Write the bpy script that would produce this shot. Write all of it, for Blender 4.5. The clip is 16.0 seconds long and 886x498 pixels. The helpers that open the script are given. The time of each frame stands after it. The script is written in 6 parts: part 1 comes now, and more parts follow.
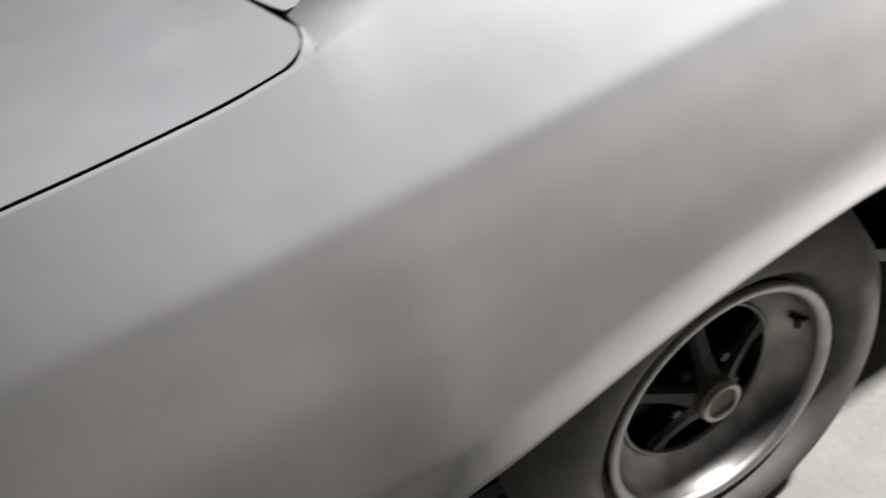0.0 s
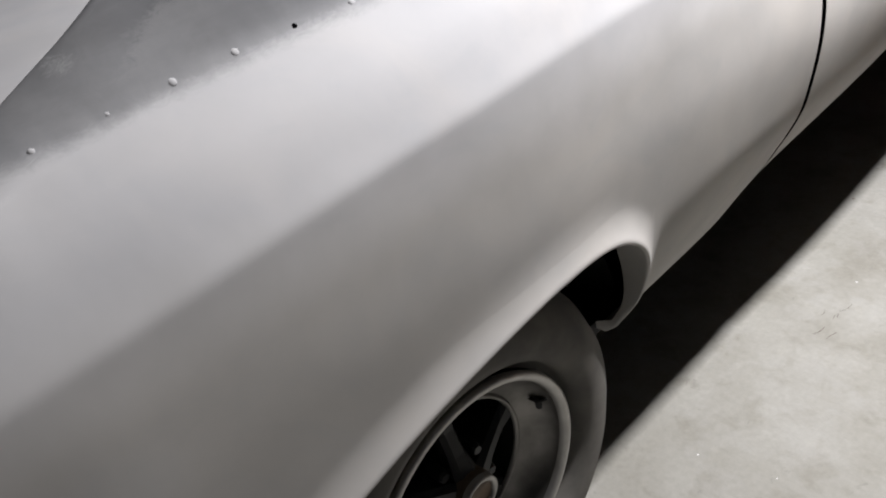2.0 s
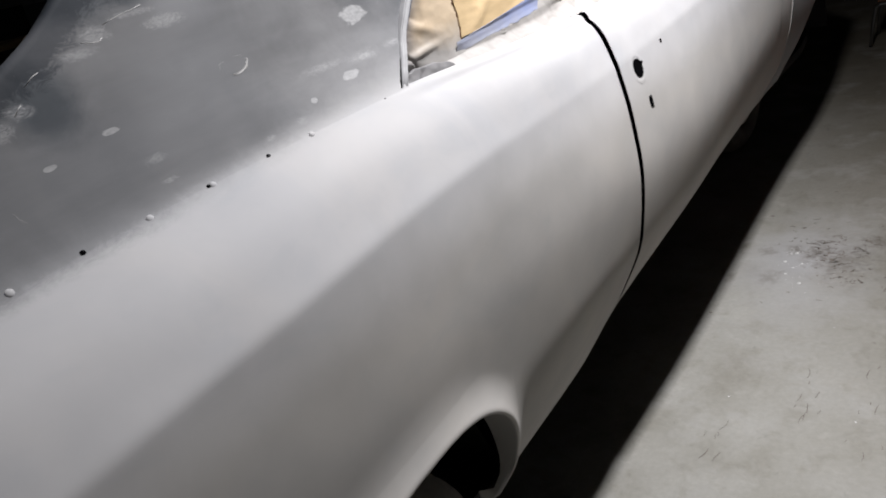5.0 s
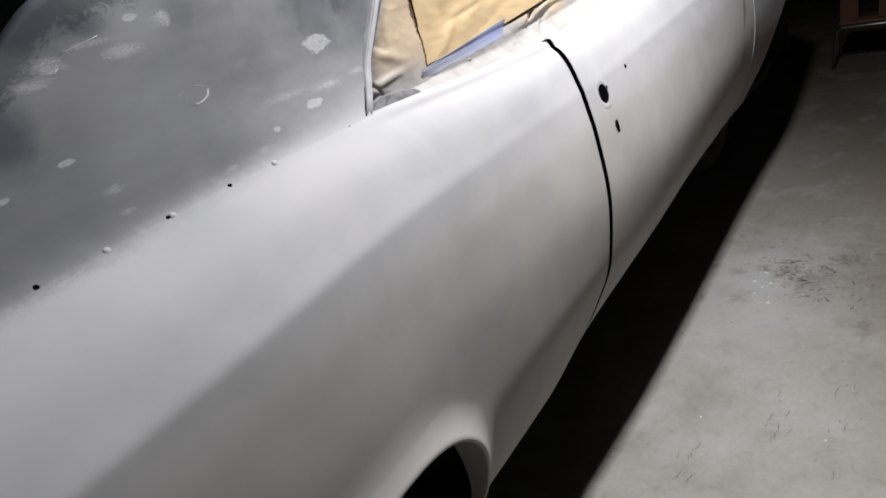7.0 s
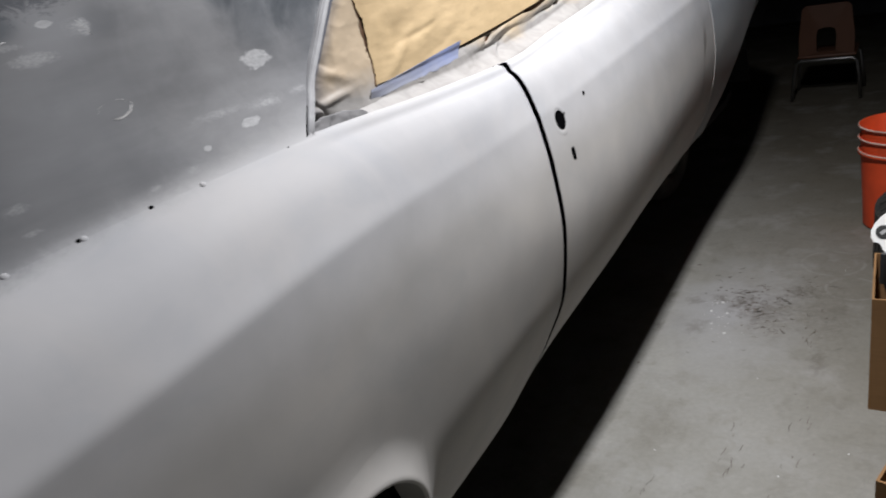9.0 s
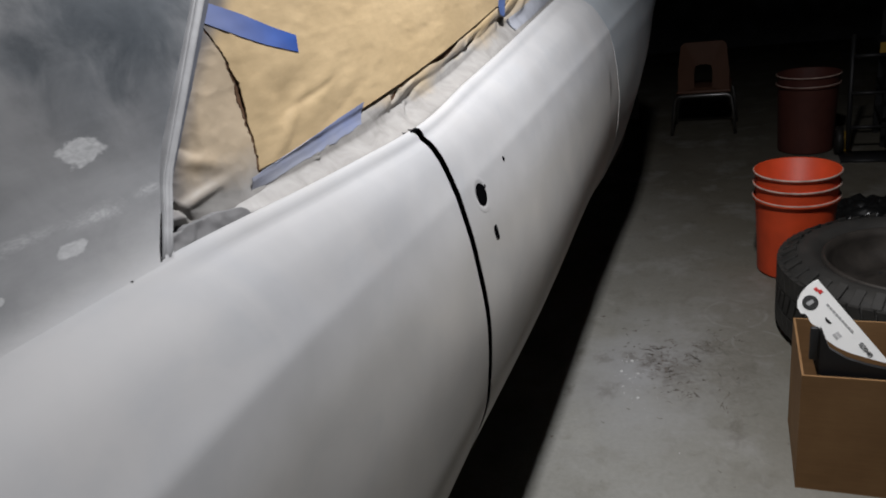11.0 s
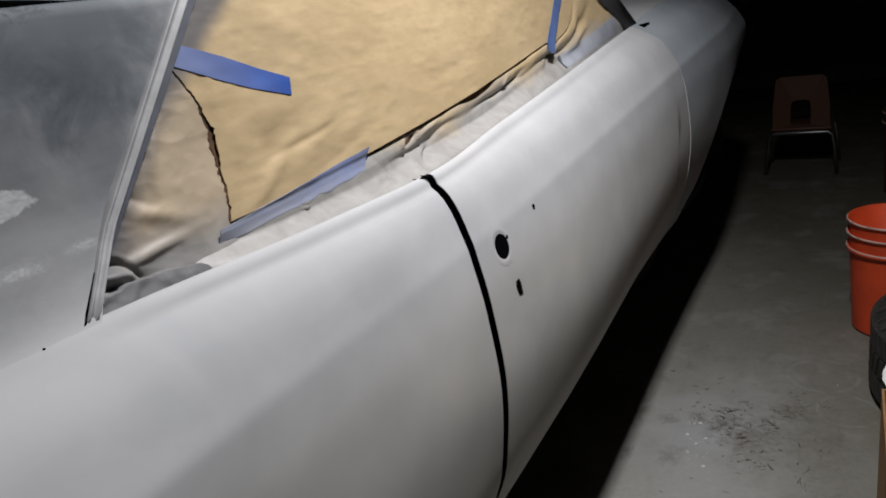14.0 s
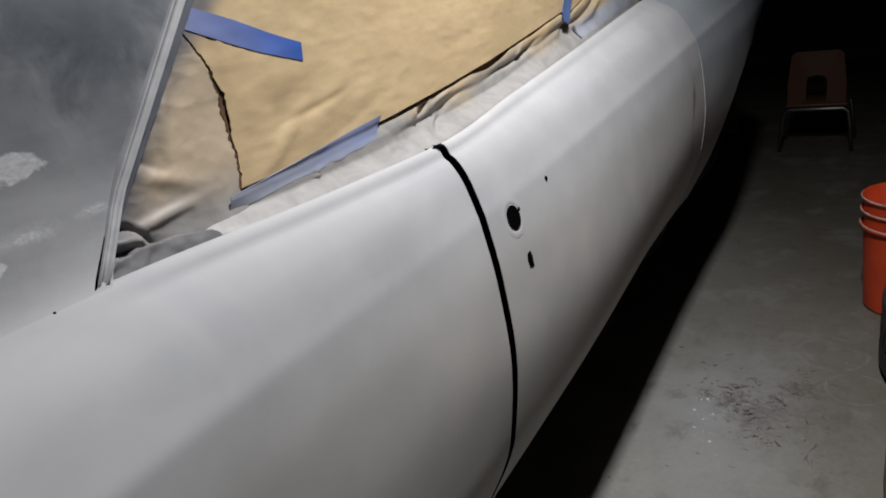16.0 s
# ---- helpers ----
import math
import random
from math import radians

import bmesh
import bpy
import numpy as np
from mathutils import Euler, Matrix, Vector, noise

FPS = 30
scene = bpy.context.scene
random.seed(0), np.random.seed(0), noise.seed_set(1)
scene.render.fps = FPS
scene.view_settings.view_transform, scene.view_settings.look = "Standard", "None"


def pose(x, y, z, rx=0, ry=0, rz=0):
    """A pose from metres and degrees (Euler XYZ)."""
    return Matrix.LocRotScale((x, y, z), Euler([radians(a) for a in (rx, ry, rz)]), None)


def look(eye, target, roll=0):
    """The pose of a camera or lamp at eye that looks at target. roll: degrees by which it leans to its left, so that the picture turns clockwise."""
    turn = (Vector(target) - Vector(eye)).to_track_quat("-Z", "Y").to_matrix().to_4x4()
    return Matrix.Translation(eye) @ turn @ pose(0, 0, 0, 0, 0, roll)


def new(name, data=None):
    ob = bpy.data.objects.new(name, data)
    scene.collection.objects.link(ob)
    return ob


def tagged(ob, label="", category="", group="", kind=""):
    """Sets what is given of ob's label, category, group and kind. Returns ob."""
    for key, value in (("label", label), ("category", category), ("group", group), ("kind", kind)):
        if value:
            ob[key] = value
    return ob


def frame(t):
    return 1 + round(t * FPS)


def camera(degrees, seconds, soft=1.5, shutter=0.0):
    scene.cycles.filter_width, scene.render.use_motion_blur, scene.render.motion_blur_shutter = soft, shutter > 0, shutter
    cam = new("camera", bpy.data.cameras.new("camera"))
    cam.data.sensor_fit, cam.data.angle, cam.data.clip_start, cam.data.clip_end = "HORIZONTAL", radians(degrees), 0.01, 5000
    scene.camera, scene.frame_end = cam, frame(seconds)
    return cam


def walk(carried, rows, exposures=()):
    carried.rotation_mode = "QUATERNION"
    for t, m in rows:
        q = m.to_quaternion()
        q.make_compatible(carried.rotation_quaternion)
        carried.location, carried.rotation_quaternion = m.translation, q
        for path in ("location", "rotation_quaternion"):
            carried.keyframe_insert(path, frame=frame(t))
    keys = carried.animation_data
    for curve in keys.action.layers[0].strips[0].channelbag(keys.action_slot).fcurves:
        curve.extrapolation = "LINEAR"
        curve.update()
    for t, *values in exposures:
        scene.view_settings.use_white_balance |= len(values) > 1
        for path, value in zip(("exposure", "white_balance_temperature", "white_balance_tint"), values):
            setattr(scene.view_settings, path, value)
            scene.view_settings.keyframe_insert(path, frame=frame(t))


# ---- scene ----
cam = camera(62.8, 16.0, soft=1.8, shutter=0.5)
PATH = [
    (0, (0.401, -0.529, 1.192), (-1.143, -0.015, 0.03), -14.3),
    (0.5, (0.384, -0.486, 1.2), (-1.071, 0.239, 0.034), -13.7),
    (1, (0.395, -0.444, 1.207), (-1.001, 0.439, 0.078), -12.0),
    (1.5, (0.418, -0.433, 1.216), (-0.931, 0.542, 0.106), -11.0),
    (2, (0.449, -0.421, 1.221), (-0.889, 0.61, 0.151), -11.5),
    (2.5, (0.448, -0.416, 1.218), (-0.913, 0.654, 0.217), -13.3),
    (3, (0.447, -0.41, 1.222), (-0.977, 0.668, 0.322), -15.6),
    (3.5, (0.445, -0.39, 1.228), (-0.857, 0.854, 0.357), -13.2),
    (4, (0.456, -0.354, 1.235), (-0.785, 0.974, 0.4), -14.1),
    (4.2, (0.458, -0.345, 1.239), (-0.774, 0.998, 0.416), -14.0),
    (6.3, (0.468, -0.306, 1.236), (-0.683, 1.134, 0.462), -14.4),
    (6.5, (0.47, -0.306, 1.235), (-0.683, 1.135, 0.464), -14.4),
    (7, (0.472, -0.307, 1.241), (-0.674, 1.148, 0.487), -13.7),
    (7.5, (0.469, -0.299, 1.246), (-0.673, 1.163, 0.499), -13.3),
    (8, (0.467, -0.288, 1.243), (-0.664, 1.186, 0.503), -12.9),
    (8.5, (0.471, -0.277, 1.236), (-0.633, 1.227, 0.516), -11.9),
    (9, (0.472, -0.248, 1.231), (-0.6, 1.275, 0.504), -11.2),
    (9.5, (0.397, -0.195, 1.253), (-0.54, 1.414, 0.521), -9.4),
    (10, (0.295, -0.128, 1.278), (-0.477, 1.554, 0.521), -8.6),
    (10.2, (0.276, -0.113, 1.284), (-0.438, 1.59, 0.517), -8.6),
    (12.3, (0.355, 0.145, 1.259), (-0.583, 1.776, 0.58), -8.0),
    (12.5, (0.36, 0.147, 1.258), (-0.589, 1.776, 0.588), -8.2),
    (13, (0.364, 0.155, 1.262), (-0.611, 1.774, 0.609), -8.3),
    (13.5, (0.364, 0.148, 1.26), (-0.621, 1.768, 0.624), -8.7),
    (14, (0.367, 0.133, 1.259), (-0.641, 1.742, 0.632), -9.1),
    (14.5, (0.36, 0.132, 1.252), (-0.667, 1.718, 0.597), -8.8),
    (15, (0.351, 0.139, 1.239), (-0.681, 1.694, 0.519), -7.9),
    (15.5, (0.353, 0.14, 1.246), (-0.673, 1.702, 0.533), -8.4),
    (16, (0.358, 0.136, 1.252), (-0.665, 1.71, 0.562), -8.7),
]
EXPOSURES = [(0.0, 1.42, 6600, 11), (0.5, 1.12, 6600, 11), (1.0, 0.87, 6600, 11), (1.5, 0.78, 6600, 11.5), (2.0, 0.74, 6600, 12), (3.0, 0.40, 6550, 12), (4.0, 0.18, 6550, 12), (7.0, -0.03, 6500, 11), (8.5, -0.23, 6450, 11), (9.5, -0.25, 6450, 10.5), (10.0, -0.41, 6450, 10), (12.5, -0.84, 6500, 10), (13.0, -0.82, 6500, 10), (16.0, -0.86, 6500, 10)]
walk(cam, [(t, look(eye, target, roll)) for t, eye, target, roll in PATH], exposures=EXPOSURES)

# ---- world and light ----
world = bpy.data.worlds.new("garage_world")
scene.world = world
world.use_nodes = True
world.node_tree.nodes["Background"].inputs[0].default_value = (0.8, 0.85, 1.0, 1)
world.node_tree.nodes["Background"].inputs[1].default_value = 0.011

LAMP = (0.198, 1.23, 2.45)
lamp_data = bpy.data.lights.new("shop_light", "AREA")
lamp_data.shape = "RECTANGLE"
lamp_data.size, lamp_data.size_y = 0.12, 0.24
lamp_data.energy = 53
lamp_data.spread = radians(147)
lamp_data.color = (0.985, 0.98, 1.0)
lamp = new("shop_light", lamp_data)
lamp.matrix_world = pose(*LAMP, -1, 0, 0)


# ---- materials ----
def nodes_of(name, rough=0.6, metal=0.0, spec=0.5):
    m = bpy.data.materials.new(name)
    m.use_nodes = True
    nt = m.node_tree
    b = nt.nodes["Principled BSDF"]
    b.inputs["Roughness"].default_value = rough
    b.inputs["Metallic"].default_value = metal
    b.inputs["Specular IOR Level"].default_value = spec
    return m, nt, b


def noise_node(nt, scale, detail=4.0, rough=0.55, stretch=None, distort=0.0):
    tc = nt.nodes.new("ShaderNodeTexCoord")
    n = nt.nodes.new("ShaderNodeTexNoise")
    n.inputs["Scale"].default_value = scale
    n.inputs["Detail"].default_value = detail
    n.inputs["Roughness"].default_value = rough
    n.inputs["Distortion"].default_value = distort
    if stretch:
        mp = nt.nodes.new("ShaderNodeMapping")
        mp.inputs["Scale"].default_value = stretch
        nt.links.new(tc.outputs["Object"], mp.inputs["Vector"])
        nt.links.new(mp.outputs["Vector"], n.inputs["Vector"])
    else:
        nt.links.new(tc.outputs["Object"], n.inputs["Vector"])
    return n


def ramp(nt, src, stops):
    r = nt.nodes.new("ShaderNodeValToRGB")
    el = r.color_ramp.elements
    while len(el) < len(stops):
        el.new(0.5)
    for e, (p, c) in zip(el, stops):
        e.position = p
        e.color = (*c, 1) if len(c) == 3 else c
    nt.links.new(src, r.inputs[0])
    return r


def mixc(nt, fac, a, b, mode="MIX"):
    m = nt.nodes.new("ShaderNodeMix")
    m.data_type, m.blend_type = "RGBA", mode
    for sock, v in ((m.inputs[0], fac), (m.inputs[6], a), (m.inputs[7], b)):
        if isinstance(v, (int, float)):
            sock.default_value = v
        elif isinstance(v, tuple):
            sock.default_value = (*v, 1)
        else:
            nt.links.new(v, sock)
    return m.outputs[2]


def bump(nt, b, src, strength, distance=0.002):
    n = nt.nodes.new("ShaderNodeBump")
    n.inputs["Strength"].default_value = strength
    n.inputs["Distance"].default_value = distance
    nt.links.new(src, n.inputs["Height"])
    nt.links.new(n.outputs[0], b.inputs["Normal"])


def grey(v):
    return (v, v, v)


def plain(name, col, rough=0.6, metal=0.0, var=0.12, scale=25.0, bumpy=0.0):
    """A material of one colour with fine and coarse variation."""
    m, nt, b = nodes_of(name, rough, metal)
    n1 = noise_node(nt, scale, 5)
    n2 = noise_node(nt, scale * 0.13, 3)
    lo = tuple(c * (1 - var) for c in col)
    hi = tuple(min(1, c * (1 + var)) for c in col)
    c1 = ramp(nt, n1.outputs[0], [(0.3, lo), (0.7, hi)])
    c2 = ramp(nt, n2.outputs[0], [(0.3, grey(1 - var)), (0.7, grey(1.0))])
    nt.links.new(mixc(nt, 1.0, c1.outputs[0], c2.outputs[0], "MULTIPLY"), b.inputs["Base Color"])
    if bumpy:
        bump(nt, b, n1.outputs[0], bumpy)
    return m


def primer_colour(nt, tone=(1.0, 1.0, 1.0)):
    """Sanded primer: broad drifts, hand-sized cloudy patches where it was rubbed through, and fine grain."""
    big = noise_node(nt, 2.3, 3)
    mid = noise_node(nt, 9, 5, 0.6)
    c1 = ramp(nt, big.outputs[0], [(0.3, tuple(a * b for a, b in zip((0.45, 0.447, 0.445), tone))), (0.7, tuple(a * b for a, b in zip((0.50, 0.497, 0.493), tone)))])
    c2 = ramp(nt, mid.outputs[0], [(0.35, grey(0.93)), (0.7, grey(1.0))])
    c = mixc(nt, 1.0, c1.outputs[0], c2.outputs[0], "MULTIPLY")
    drift = noise_node(nt, 5.0, 4, 0.6, distort=0.8)
    c4 = ramp(nt, drift.outputs[0], [(0.3, (0.93, 0.94, 0.957)), (0.5, (0.985, 0.987, 0.99)), (0.75, (1.04, 1.03, 1.018))])
    c = mixc(nt, 1.0, c, c4.outputs[0], "MULTIPLY")
    cloud = noise_node(nt, 7.5, 6, 0.6, stretch=(1, 0.55, 1.1), distort=1.4)
    c5 = ramp(nt, cloud.outputs[0], [(0.30, (0.955, 0.965, 0.975)), (0.45, grey(1.0)), (0.66, grey(1.0)), (0.8, (1.025, 1.022, 1.02))])
    c = mixc(nt, 1.0, c, c5.outputs[0], "MULTIPLY")
    # a warmer tint low on the body, slightly cooler above
    tc = nt.nodes.new("ShaderNodeTexCoord")
    sp = nt.nodes.new("ShaderNodeSeparateXYZ")
    nt.links.new(tc.outputs["Object"], sp.inputs[0])
    ad = nt.nodes.new("ShaderNodeMath")
    ad.operation = "MULTIPLY_ADD"
    nt.links.new(drift.outputs[0], ad.inputs[0])
    ad.inputs[1].default_value = 0.16
    nt.links.new(sp.outputs[2], ad.inputs[2])
    height_tint = ramp(nt, ad.outputs[0], [(0.90, (1.022, 1.0, 0.955)), (1.0, (0.992, 0.997, 1.012))])
    c = mixc(nt, 1.0, c, height_tint.outputs[0], "MULTIPLY")
    rough = ramp(nt, mid.outputs[0], [(0.3, grey(0.6)), (0.7, grey(0.74))])
    return c, rough.outputs[0]


def primer_material(name, tone=(1.0, 1.0, 1.0)):
    m, nt, b = nodes_of(name, 0.6, 0, 0.22)
    c, rough = primer_colour(nt, tone)
    nt.links.new(c, b.inputs["Base Color"])
    nt.links.new(rough, b.inputs["Roughness"])
    bump(nt, b, noise_node(nt, 420, 2).outputs[0], 0.05, 0.0006)
    return m


# chalky marks on the pillar: place, half sizes, threshold, strength and softness
MARKS = (
    (0.460, 1.156, 0.038, 0.0185, 0.47, 0.92, 0.12), (0.398, 1.087, 0.024, 0.009, 0.50, 0.79, 0.14), (0.362, 1.108, 0.075, 0.010, 0.50, 0.45, 0.35), (0.440, 1.103, 0.055, 0.012, 0.50, 0.42, 0.35),
    (0.321, 1.076, 0.008, 0.005, 0.46, 0.80, 0.10), (0.175, 1.214, 0.036, 0.010, 0.44, 0.70, 0.20), (0.243, 1.236, 0.010, 0.012, 0.42, 0.75, 0.15), (-0.013, 1.115, 0.010, 0.004, 0.47, 0.85, 0.08),
    (0.060, 1.127, 0.013, 0.005, 0.49, 0.79, 0.12), (0.090, 1.085, 0.020, 0.008, 0.48, 0.5, 0.25), (0.092, 1.218, 0.030, 0.013, 0.49, 0.70, 0.20), (0.066, 1.205, 0.036, 0.010, 0.50, 0.6, 0.22),
    (0.143, 1.229, 0.045, 0.005, 0.48, 0.45, 0.2), (0.235, 1.236, 0.026, 0.018, 0.54, 0.45, 0.3), (0.203, 1.245, 0.014, 0.005, 0.44, 0.79, 0.1), (-0.040, 1.160, 0.026, 0.016, 0.47, 0.62, 0.2),
    (-0.013, 1.171, 0.020, 0.012, 0.46, 0.62, 0.2), (-0.085, 1.134, 0.020, 0.010, 0.49, 0.55, 0.22), (0.353, 1.257, 0.012, 0.008, 0.44, 0.85, 0.12), (-0.125, 1.116, 0.022, 0.009, 0.50, 0.5, 0.25),
    (-0.258, 1.073, 0.024, 0.012, 0.50, 0.5, 0.25), (0.286, 1.060, 0.020, 0.008, 0.52, 0.5, 0.25), (0.234, 1.056, 0.014, 0.006, 0.52, 0.5, 0.25), (0.094, 1.060, 0.016, 0.005, 0.50, 0.5, 0.2), (0.505, 1.105, 0.030, 0.008, 0.50, 0.5, 0.3), (0.443, 1.102, 0.03, 0.007, 0.50, 0.5, 0.3),
)


def bare_metal_material():
    m, nt, b = nodes_of("primer_over_bare_steel", 0.62, 0.0, 0.2)
    big = noise_node(nt, 3.5, 4, 0.6, distort=0.6)
    mid = noise_node(nt, 14, 6, 0.65, distort=0.4)
    streak = noise_node(nt, 30, 4, 0.6, stretch=(1, 0.25, 1.6))
    rub = noise_node(nt, 70, 9, 0.78, stretch=(1, 0.6, 1.0), distort=2.2)
    c1 = ramp(nt, big.outputs[0], [(0.30, (0.205, 0.211, 0.221)), (0.5, (0.245, 0.249, 0.256)), (0.68, (0.285, 0.287, 0.292))])
    c2 = ramp(nt, mid.outputs[0], [(0.32, grey(0.86)), (0.55, grey(1.0)), (0.78, grey(1.12))])
    c3 = ramp(nt, streak.outputs[0], [(0.3, grey(0.93)), (0.7, grey(1.05))])
    c = mixc(nt, 1.0, c1.outputs[0], c2.outputs[0], "MULTIPLY")
    c = mixc(nt, 1.0, c, c3.outputs[0], "MULTIPLY")
    tc = nt.nodes.new("ShaderNodeTexCoord")
    sp = nt.nodes.new("ShaderNodeSeparateXYZ")
    nt.links.new(tc.outputs["Object"], sp.inputs[0])
    # darker bluish patches, most of them high on the pillar
    for y, z, w, h, strong in ((0.49, 1.225, 0.075, 0.085, 0.52), (0.575, 1.20, 0.050, 0.090, 0.5), (0.58, 1.285, 0.16, 0.11, 0.9), (0.438, 1.243, 0.036, 0.024, 0.6), (0.263, 1.240, 0.030, 0.022, 0.25), (0.085, 1.262, 0.085, 0.040, 0.9), (0.148, 1.248, 0.034, 0.016, 0.75), (0.012, 1.172, 0.050, 0.060, 0.85), (0.53, 1.215, 0.025, 0.05, 0.4)):
        mp = nt.nodes.new("ShaderNodeMapping")
        mp.inputs["Location"].default_value = (0, -y / w, -z / h)
        mp.inputs["Scale"].default_value = (0, 1 / w, 1 / h)
        nt.links.new(tc.outputs["Object"], mp.inputs["Vector"])
        ln = nt.nodes.new("ShaderNodeVectorMath")
        ln.operation = "LENGTH"
        nt.links.new(mp.outputs[0], ln.inputs[0])
        ad = nt.nodes.new("ShaderNodeMath")
        ad.operation = "MULTIPLY_ADD"
        nt.links.new(mid.outputs[0], ad.inputs[0])
        ad.inputs[1].default_value = 1.0
        nt.links.new(ln.outputs["Value"], ad.inputs[2])
        near = nt.nodes.new("ShaderNodeMapRange")
        near.interpolation_type = "SMOOTHSTEP"
        nt.links.new(ad.outputs[0], near.inputs[0])
        near.inputs[1].default_value, near.inputs[2].default_value = 0.75, 1.6
        near.inputs[3].default_value, near.inputs[4].default_value = strong, 0.0
        c = mixc(nt, near.outputs[0], c, mixc(nt, 1.0, c, (0.38, 0.43, 0.475), "MULTIPLY"))
    # brighter patches of steel in the middle
    for y, z, w, h, strong in ((0.205, 1.238, 0.050, 0.034, 0.75), (0.168, 1.160, 0.095, 0.060, 0.50), (0.05, 1.10, 0.16, 0.045, 0.40)):
        mp = nt.nodes.new("ShaderNodeMapping")
        mp.inputs["Location"].default_value = (0, -y / w, -z / h)
        mp.inputs["Scale"].default_value = (0, 1 / w, 1 / h)
        nt.links.new(tc.outputs["Object"], mp.inputs["Vector"])
        ln = nt.nodes.new("ShaderNodeVectorMath")
        ln.operation = "LENGTH"
        nt.links.new(mp.outputs[0], ln.inputs[0])
        ad = nt.nodes.new("ShaderNodeMath")
        ad.operation = "MULTIPLY_ADD"
        nt.links.new(mid.outputs[0], ad.inputs[0])
        ad.inputs[1].default_value = 1.9
        nt.links.new(ln.outputs["Value"], ad.inputs[2])
        near = nt.nodes.new("ShaderNodeMapRange")
        near.interpolation_type = "SMOOTHSTEP"
        nt.links.new(ad.outputs[0], near.inputs[0])
        near.inputs[1].default_value, near.inputs[2].default_value = 0.9, 2.3
        near.inputs[3].default_value, near.inputs[4].default_value = strong, 0.0
        c = mixc(nt, near.outputs[0], c, mixc(nt, 0.55, (0.335, 0.342, 0.355), mixc(nt, 1.0, c, (1.45, 1.46, 1.48), "MULTIPLY")))
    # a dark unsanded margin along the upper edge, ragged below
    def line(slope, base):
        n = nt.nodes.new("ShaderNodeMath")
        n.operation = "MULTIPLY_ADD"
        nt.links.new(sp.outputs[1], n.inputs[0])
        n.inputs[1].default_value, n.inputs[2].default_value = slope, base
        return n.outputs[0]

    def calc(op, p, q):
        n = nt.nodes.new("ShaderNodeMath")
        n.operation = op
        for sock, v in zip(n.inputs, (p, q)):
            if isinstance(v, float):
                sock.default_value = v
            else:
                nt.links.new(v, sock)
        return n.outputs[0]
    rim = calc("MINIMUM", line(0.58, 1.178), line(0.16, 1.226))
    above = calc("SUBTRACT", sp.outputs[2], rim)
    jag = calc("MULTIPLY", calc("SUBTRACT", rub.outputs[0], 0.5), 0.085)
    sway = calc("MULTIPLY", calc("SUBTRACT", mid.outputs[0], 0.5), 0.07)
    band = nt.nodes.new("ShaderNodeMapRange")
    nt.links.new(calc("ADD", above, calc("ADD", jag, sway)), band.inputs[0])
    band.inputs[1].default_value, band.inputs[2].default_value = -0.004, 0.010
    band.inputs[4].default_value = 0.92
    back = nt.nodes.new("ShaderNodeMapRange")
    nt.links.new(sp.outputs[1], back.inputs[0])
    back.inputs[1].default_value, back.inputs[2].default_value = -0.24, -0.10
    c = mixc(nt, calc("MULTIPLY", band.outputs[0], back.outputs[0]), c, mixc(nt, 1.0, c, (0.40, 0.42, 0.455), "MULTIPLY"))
    blob = noise_node(nt, 62, 5, 0.62, stretch=(1, 0.75, 1.2), distort=0.35)
    brushed = ramp(nt, noise_node(nt, 150, 6, 0.7, stretch=(1, 0.45, 1.0), distort=1.2).outputs[0], [(0.36, grey(0.52)), (0.58, grey(1.0))])
    wisp = ramp(nt, noise_node(nt, 120, 8, 0.75, stretch=(1, 0.5, 1.2), distort=3.0).outputs[0], [(0.38, grey(0.12)), (0.62, grey(0.95))])
    # chalky rubbed patches of old filler, each broken up by the sanding
    for y, z, w, h, cut_at, strength, soft_edge in MARKS:
        mp = nt.nodes.new("ShaderNodeMapping")
        mp.inputs["Location"].default_value = (0, -y / w, -z / h)
        mp.inputs["Scale"].default_value = (0, 1 / w, 1 / h)
        nt.links.new(tc.outputs["Object"], mp.inputs["Vector"])
        ln = nt.nodes.new("ShaderNodeVectorMath")
        ln.operation = "LENGTH"
        nt.links.new(mp.outputs[0], ln.inputs[0])
        near = nt.nodes.new("ShaderNodeMapRange")
        nt.links.new(ln.outputs["Value"], near.inputs[0])
        near.inputs[1].default_value, near.inputs[2].default_value = 0.3, 1.25
        near.inputs[3].default_value, near.inputs[4].default_value = (0.22, -0.30) if strength < 0.79 else (0.36, -0.52)
        near.clamp = False
        ad = nt.nodes.new("ShaderNodeMath")
        nt.links.new(near.outputs[0], ad.inputs[0])
        nt.links.new((rub if strength < 0.79 else blob).outputs[0], ad.inputs[1])
        msk = nt.nodes.new("ShaderNodeMapRange")
        nt.links.new(ad.outputs[0], msk.inputs[0])
        msk.inputs[1].default_value, msk.inputs[2].default_value = cut_at, cut_at + soft_edge
        msk.inputs[4].default_value = strength
        thin = nt.nodes.new("ShaderNodeMath")
        thin.operation = "MULTIPLY"
        nt.links.new(msk.outputs[0], thin.inputs[0])
        nt.links.new((wisp if strength < 0.79 else brushed).outputs[0], thin.inputs[1])
        c = mixc(nt, thin.outputs[0], c, (0.56, 0.565, 0.57))
    # primer feathered along the foot of the pillar, wider towards the window
    foot = nt.nodes.new("ShaderNodeMath")
    foot.operation = "MULTIPLY_ADD"
    nt.links.new(sp.outputs[1], foot.inputs[0])
    foot.inputs[1].default_value = -0.035
    nt.links.new(sp.outputs[2], foot.inputs[2])
    wob = nt.nodes.new("ShaderNodeMath")
    wob.operation = "MULTIPLY_ADD"
    nt.links.new(mid.outputs[0], wob.inputs[0])
    wob.inputs[1].default_value = -0.014
